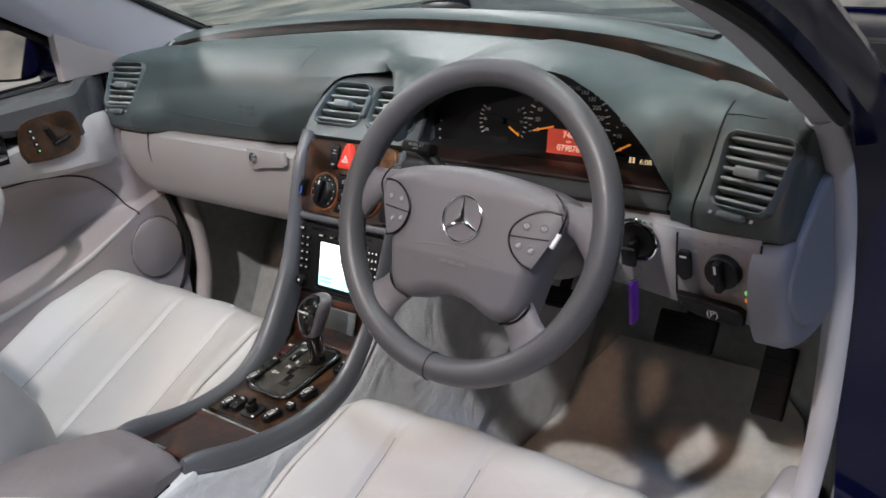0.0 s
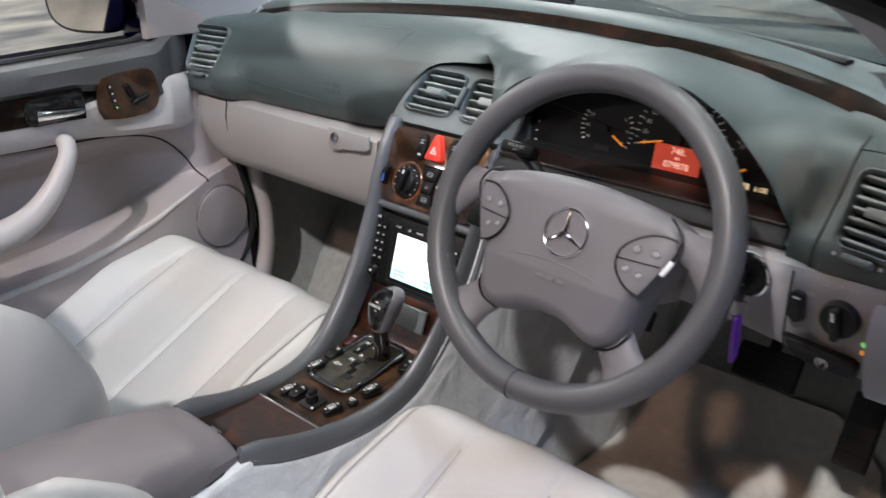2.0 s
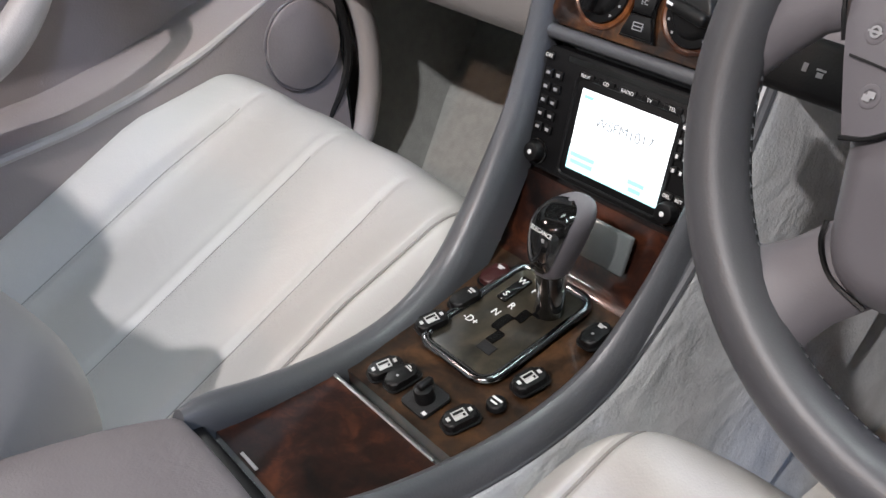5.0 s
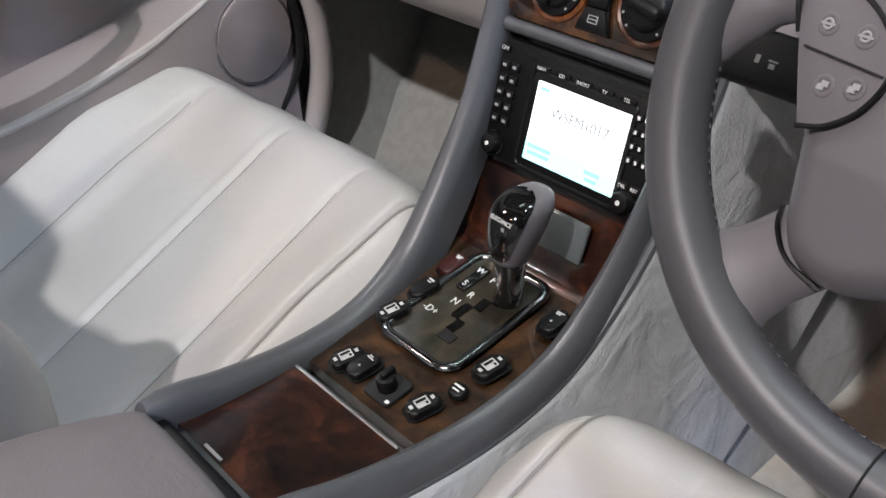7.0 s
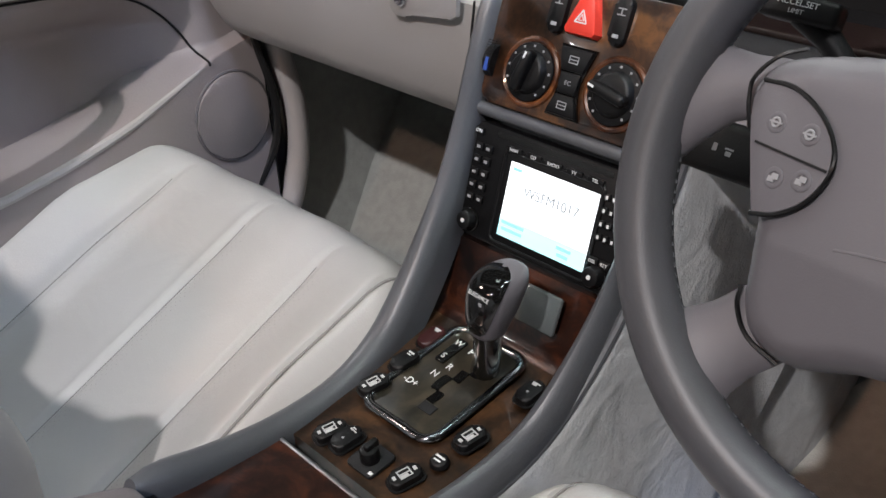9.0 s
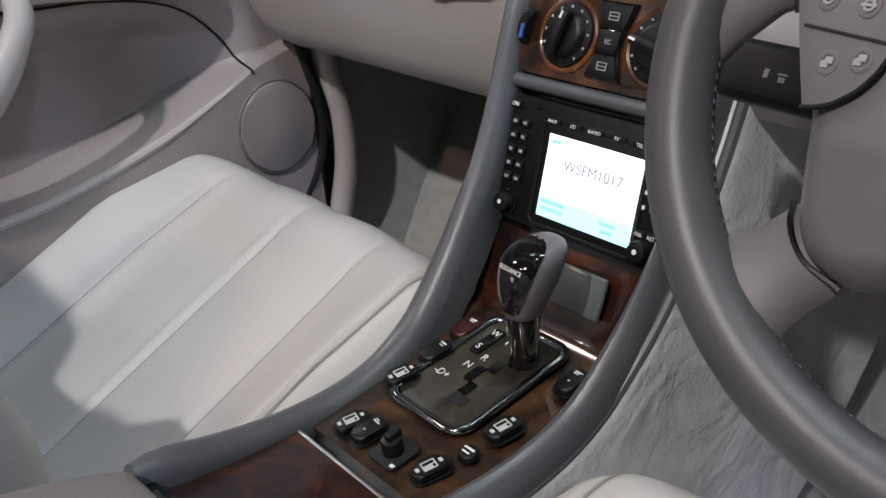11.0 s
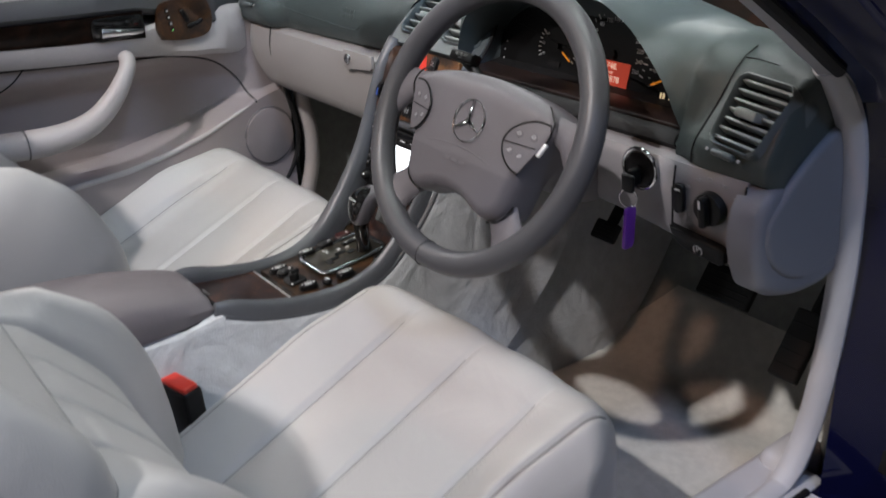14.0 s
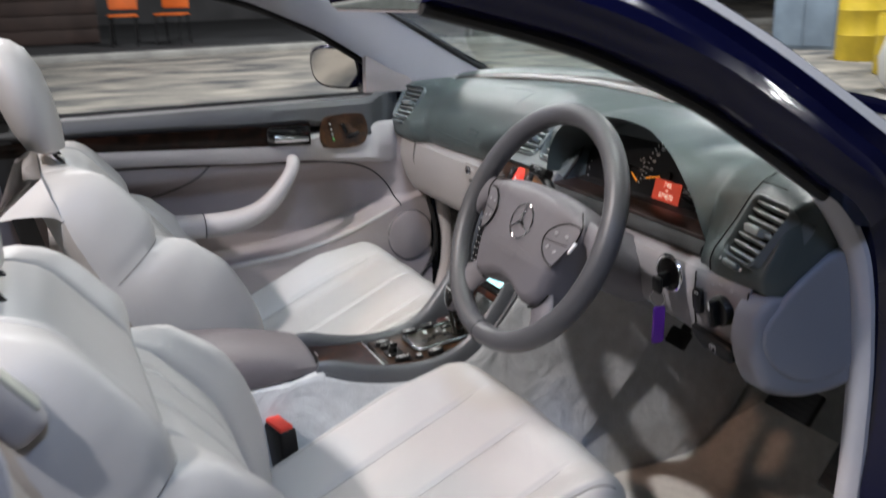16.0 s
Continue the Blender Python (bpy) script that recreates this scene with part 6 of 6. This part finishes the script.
part("trim_band", loft(band), DOORLIGHT, door, "pale grey upper trim band")
roll = []
for y in lin(-1.05, 0.235, 80):
    e = eased(y, [(-1.05, 0.0), (0.13, 0.0), (0.19, -0.030), (0.235, -0.055)])
    zb = eased(y, [(-1.05, 0.870), (-0.52, 0.862), (-0.03, 0.850), (0.02, 0.842), (0.15, 0.80), (0.38, 0.80)])
    zt = eased(y, [(-1.05, 0.905), (0.14, 0.905), (0.20, 0.925), (0.38, 0.955)])
    roll.append([(DX - 0.07, y, zb), (DX + 0.020 + e, y, zb), (DX + 0.032 + e, y, zb + 0.014), (DX + 0.030 + e, y, zt - 0.016), (DX + 0.018 + e, y, zt - 0.003), (DX - 0.07, y, zt)])
part("belt_roll", loft(roll), ROLL, door, "dark grey padded window ledge")
strip = []
for y in lin(-1.0, -0.012, 30):
    zb = interp(y, [(-1.0, 0.843), (-0.52, 0.832), (-0.012, 0.802)])
    zt = interp(y, [(-1.0, 0.868), (-0.52, 0.862), (-0.012, 0.852)])
    strip.append([(DX + 0.012, y, zb - 0.004), (DX + 0.029, y, zb - 0.001), (DX + 0.032, y, (zb + zt) / 2), (DX + 0.029, y, zt + 0.001), (DX + 0.012, y, zt + 0.004)])
part("walnut_strip", loft(strip), WOODDARK, door, "dark burr walnut door strip")
DM = Matrix(((0, 0, 1, DX + 0.032), (1, 0, 0, 0), (0, 1, 0, 0), (0, 0, 0, 1)))
h = part("inner_handle", plate(round_rect(0.105, 0.046, 0.014), 0.003, DM @ pose(-0.066, 0.829, -0.001), 0.001), GLOSS, door, "black bowl with chrome inner handle")
part("lever", tube([DM @ Vector(p) for p in ((-0.10, 0.824, 0.004), (-0.075, 0.823, 0.012), (-0.04, 0.820, 0.013), (-0.022, 0.819, 0.010))], [0.010, 0.008, 0.0065, 0.005], 12, up=(1, 0, 0)), CHROME, h)
DB = DM @ pose(0.070, 0.829, 0) @ Matrix.Scale(0.86, 4) @ pose(-0.070, -0.815, 0)
sp2 = part("switch_board", plate([p[:2] for p in spline([(0.010, 0.772), (0.0, 0.80), (0.008, 0.845), (0.03, 0.860), (0.105, 0.862), (0.135, 0.850), (0.142, 0.80), (0.125, 0.772), (0.070, 0.765), (0.010, 0.772)], 4)[:-1]], 0.004, DB @ pose(0, 0, -0.002), 0.002), WOODDOOR, door, "dark burr walnut seat switch board")
part("seat_switch", join(rbox(0.024, 0.012, 0.010, 0.004, DB @ pose(0.088, 0.798, 0.006, 0, 0, 20)), rbox(0.012, 0.034, 0.010, 0.004, DB @ pose(0.072, 0.822, 0.006, 0, 0, 25)), rbox(0.026, 0.010, 0.010, 0.004, DB @ pose(0.105, 0.803, 0.006, 0, 0, 25))), BLACK, sp2)
for k in range(4):
    part("memory_key", rbox(0.009, 0.010, 0.005, 0.002, DB @ pose(0.030 + 0.003 * k, 0.838 - 0.015 * k, 0.004)), BLACK, sp2)
    part("mark", rbox(0.003, 0.004, 0.001, 0, DB @ pose(0.030 + 0.003 * k, 0.838 - 0.015 * k, 0.0068)), GREENLED if k == 3 else WHITE, sp2, smooth=False)
# pull handle and armrest
pull = [(-0.632, -0.62, 0.655), (-0.628, -0.45, 0.648), (-0.622, -0.33, 0.640), (-0.613, -0.23, 0.640), (-0.603, -0.16, 0.660), (-0.600, -0.11, 0.700), (-0.606, -0.075, 0.745), (-0.622, -0.062, 0.765), (-0.645, -0.060, 0.772)]
part("pull_handle", tube(spline(pull, 6), [float(r) for r in np.interp(np.linspace(0, 1, 49), [0, 0.35, 0.55, 0.75, 0.95, 1], [0.030, 0.028, 0.022, 0.016, 0.015, 0.010])], 14, up=(1, 0, 0), flat=1.0), DOORLIGHT, door, "pale grey curved pull handle and armrest")
part("handle_joint", torus(0.0285, 0.0012, pose(-0.6185, -0.285, 0.639, 90, 0, 0), 24, 5), DARK, door)
part("arch_seam", tube([(door_skin(y, z) + 0.0015, y, z) for y, z in spline([(-0.9, 0.781), (-0.5, 0.783), (-0.05, 0.757), (0.06, 0.747), (0.14, 0.722), (0.19, 0.682), (0.212, 0.640), (0.216, 0.622)], 8)], 0.0017, 5, up=(1, 0, 0)), DARK, door)
part("upper_seam", tube([(door_skin(y, z) + 0.0015, y, z) for y, z in spline([(-0.75, 0.700), (-0.55, 0.690), (-0.42, 0.690), (-0.34, 0.710), (-0.28, 0.745), (-0.25, 0.772)], 6)], 0.0015, 5, up=(1, 0, 0)), DARK, door)
edge = [(DX + 0.021, y, pocket_line(y) + 0.001) for y in lin(-0.9, 0.214, 50)]
part("pocket_edge", tube(edge, [float(r) for r in np.interp(np.linspace(0, 1, 50), [0, 0.86, 1], [0.0065, 0.0065, 0.003])], 8), DOORLIGHT, door)
# speaker
SPK = Matrix(((0, 0, 1, DX + 0.0235), (1, 0, 0, 0.2395), (0, 1, 0, 0.541), (0, 0, 0, 1)))
s = part("speaker_grille", plate([(0.058 * math.cos(radians(a)), 0.064 * math.sin(radians(a))) for a in range(0, 360, 10)], 0.006, SPK, 0.003), DOORSKIN, door, "round mauve-grey speaker grille")
part("speaker_ring", tube([SPK @ Vector((0.060 * math.cos(radians(a)), 0.066 * math.sin(radians(a)), 0.002)) for a in range(0, 360, 10)], 0.0020, 6, loop=True), MAUVE, s)
part("door_edge_seal", tube(spline([(-0.640, 0.287, 0.80), (-0.642, 0.290, 0.66), (-0.640, 0.310, 0.56), (-0.640, 0.307, 0.49), (-0.645, 0.275, 0.43), (-0.65, 0.22, 0.38), (-0.65, 0.0, 0.34)], 6), 0.0065, 8, up=(1, 0, 0)), BLACKRUBBER, door)
part("sill_seal", tube(spline([(-0.650, 0.330, 0.80), (-0.648, 0.334, 0.62), (-0.642, 0.347, 0.52), (-0.640, 0.335, 0.42), (-0.640, 0.29, 0.345), (-0.64, 0.15, 0.31), (-0.64, -0.3, 0.30)], 6), 0.018, 10, up=(1, 0, 0)), DOORLIGHT, car, "pale grey rubber door seal")
part("door_shell", rbox(0.09, 1.45, 0.66, 0.02, pose(-0.80, -0.33, 0.565)), NAVY, door)
part("sill_far", rbox(0.14, 2.6, 0.20, 0.02, pose(-0.790, -0.40, 0.188)), NAVY, car)
part("cheek", plate([(0.145, 0.910), (0.30, 0.905), (0.262, 0.940), (0.205, 0.990), (0.160, 1.040), (0.148, 1.045)], 0.02, Matrix(((0, 0, 1, -0.688), (1, 0, 0, 0), (0, 1, 0, 0), (0, 0, 0, 1))), 0.006), DOORSKIN, door, "grey triangular mirror cheek")
part("window_gasket", tube([(-0.70, y, 0.906) for y in lin(-1.0, 0.18, 20)], 0.006, 6), BLACKRUBBER, door)

# wing mirror
wmr = thing("wing_mirror", "navy door mirror with dark rim", "wing mirror")
MB = pose(-0.855, 0.130, 0.958, 98, 0, 27)
part("housing", loft([[MB @ Vector((w * 0.092 * math.copysign(abs(math.cos(q)) ** 0.7, math.cos(q)), w * 0.058 * math.copysign(abs(math.sin(q)) ** 0.7, math.sin(q)), -z)) for q in lin(0, 2 * math.pi * 31 / 32, 32)] for z, w in ((-0.004, 0.97), (0.0, 1.0), (0.03, 1.0), (0.07, 0.85), (0.10, 0.5), (0.11, 0.1))]), NAVY, wmr)
part("glass", plate([(0.083 * math.copysign(abs(math.cos(q)) ** 0.7, math.cos(q)), 0.050 * math.copysign(abs(math.sin(q)) ** 0.7, math.sin(q))) for q in lin(0, 2 * math.pi * 31 / 32, 32)], 0.002, MB @ pose(0, 0, 0.0045)), MIRROR, wmr)
part("foot", rbox(0.10, 0.05, 0.04, 0.012, pose(-0.755, 0.19, 0.915)), NAVY, wmr)

# belt guide on the driver's backrest, rear door post
bg = part("belt_guide", rbox(0.046, 0.046, 0.125, 0.014, pose(0.622, -0.705, 0.835, 37)), DOORLIGHT, ds, "pale plastic belt guide")
part("insert", rbox(0.026, 0.006, 0.095, 0.003, pose(0.622, -0.705, 0.835, 37) @ pose(0.004, 0.0225, 0.004)), CREAMY, bg, "cream insert")
post = [(0.20, -0.765), (0.45, -0.755), (0.65, -0.740), (0.80, -0.735), (0.850, -0.765)]
part("rear_post", loft([[(0.70, y, z), (0.72, y - 0.012, z), (0.82, y - 0.03, z), (0.84, y - 0.12, z), (0.66, y - 0.12, z), (0.67, y - 0.02, z)] for z, y in spline(post, 3)]), NAVY, car, "navy painted rear door post")
part("rear_seal", tube([(0.703, y + 0.018, z) for z, y in spline([(0.22, -0.765), (0.45, -0.738), (0.65, -0.725), (0.80, -0.720), (0.852, -0.755)], 4)], 0.010, 8, up=(1, 0, 0)), RUBBER, car, "pale rear door seal")

part("post_cap", rbox(0.13, 0.16, 0.03, 0.01, pose(0.755, -0.845, 0.862)), BLACK, car, "black trim cap on the rear post")
part("rear_side_trim", rbox(0.05, 0.40, 0.60, 0.02, pose(0.665, -1.01, 0.53)), DARK, car, "dark trim behind the driver's seat")
part("rear_side_trim", rbox(0.05, 0.40, 0.60, 0.02, pose(-0.675, -1.01, 0.53)), DARK, car, "dark trim behind the passenger seat")

# ---- hall background ----
HB = material("plinth_top", (0.045, 0.047, 0.05), 0.5, grain=0.3, scale=20, vary=0.4, vary_scale=1.5)
PALE = material("pale_edge", (0.42, 0.42, 0.40), 0.7, vary=0.3, vary_scale=3)
ORANGE = material("orange_paint", (0.75, 0.16, 0.02), 0.5, vary=0.2, vary_scale=4)
YELLOW = material("yellow_paint", (0.75, 0.55, 0.04), 0.5, vary=0.2, vary_scale=4)
STEEL = material("blue_grey_paint", (0.25, 0.33, 0.42), 0.5, vary=0.25, vary_scale=3)
CREAM = material("white_cover", (0.75, 0.75, 0.72), 0.6, vary=0.15, vary_scale=3)
tagged(part("display_plinth", rbox(7, 13, 0.12, 0.01, pose(-16.2, -0.5, 0.06)), HB), "low dark display plinth along the hall wall", "plinth", kind="structure")
tagged(part("kerb", rbox(0.18, 20, 0.10, 0.01, pose(-12.6, 3, 0.05)), PALE), "pale edging strip on the hall floor", "kerb", kind="structure")


def folding_chair(x, y, turn):
    ob = thing("folding_chair", "orange folding chair on the dark plinth", "chair", "orange chairs")
    m = pose(x, y, 0.12, 0, 0, turn)
    part("seat", rbox(0.42, 0.40, 0.03, 0.01, m @ pose(0, 0, 0.44)), ORANGE, ob)
    part("backrest", rbox(0.42, 0.03, 0.40, 0.01, m @ pose(0, 0.20, 0.72, -10)), ORANGE, ob)
    for sx in (-0.18, 0.18):
        for sy in (-0.16, 0.16):
            part("leg", tube([m @ Vector((sx, sy, 0.43)), m @ Vector((sx, sy * 1.4, 0.0))], 0.015, 8), DARK, ob)


folding_chair(-13.6, 0.95, 80)
folding_chair(-13.5, 1.65, 60)
crate = thing("wooden_crate", "dark brown wooden crate on the plinth", "crate")
BROWN = material("brown_board", (0.05, 0.03, 0.025), 0.7, vary=0.4, vary_scale=3)
for k in range(5):
    part("board", rbox(0.05, 1.5, 0.21, 0.006, pose(-14.4, -0.1, 0.24 + 0.22 * k)), BROWN, crate)
part("back", rbox(0.8, 1.45, 1.1, 0.01, pose(-14.84, -0.1, 0.68)), BROWN, crate)
tagged(part("post", tube([(-14.6, -1.35, 0.0), (-14.6, -1.35, 3.0), (-14.6, -1.35, 6.0)], 0.16, 16, up=(1, 0, 0)), PALE), "pale round hall post", "post", kind="structure")


def drum(x, y, r, hgt, mat, label):
    ob = thing("storage_drum", label, "drum")
    part("shell", loft([[(x + q * r * math.cos(a), y + q * r * math.sin(a), z * hgt) for a in lin(0, 2 * math.pi * 23 / 24, 24)] for z, q in ((0, 0.97), (0.02, 1), (0.32, 1), (0.34, 1.03), (0.36, 1), (0.65, 1), (0.67, 1.03), (0.69, 1), (0.98, 1), (1, 0.97))]), mat, ob)
    part("lid", cyl(r * 0.93, r * 0.93, 0.02, pose(x, y, hgt), 24), mat, ob)


drum(-6.9, 8.7, 0.30, 0.88, YELLOW, "yellow steel drum standing on the hall floor")
drum(-5.6, 7.9, 0.30, 0.60, YELLOW, "short yellow drum standing on the hall floor")
cab = thing("steel_cabinet", "blue-grey steel cabinet standing on the hall floor", "cabinet")
part("carcass", rbox(0.8, 0.5, 1.6, 0.01, pose(-8.4, 9.3, 0.8, 0, 0, 35)), STEEL, cab)
part("door_leaf", rbox(0.37, 0.02, 1.5, 0.005, pose(-8.4, 9.3, 0.8, 0, 0, 35) @ pose(-0.19, -0.26, 0)), STEEL, cab)
part("door_leaf", rbox(0.37, 0.02, 1.5, 0.005, pose(-8.4, 9.3, 0.8, 0, 0, 35) @ pose(0.19, -0.26, 0)), STEEL, cab)
bag = thing("white_sack", "bulging white sack on the hall floor", "sack")
part("sack", loft([[(-4.5 + 0.45 * q * math.cos(a), 6.9 + 0.35 * q * math.sin(a), z) for a in lin(0, 2 * math.pi * 23 / 24, 24)] for z, q in ((0.0, 0.8), (0.1, 1.0), (0.3, 1.05), (0.5, 0.9), (0.62, 0.6), (0.66, 0.2))]), CREAM, bag)
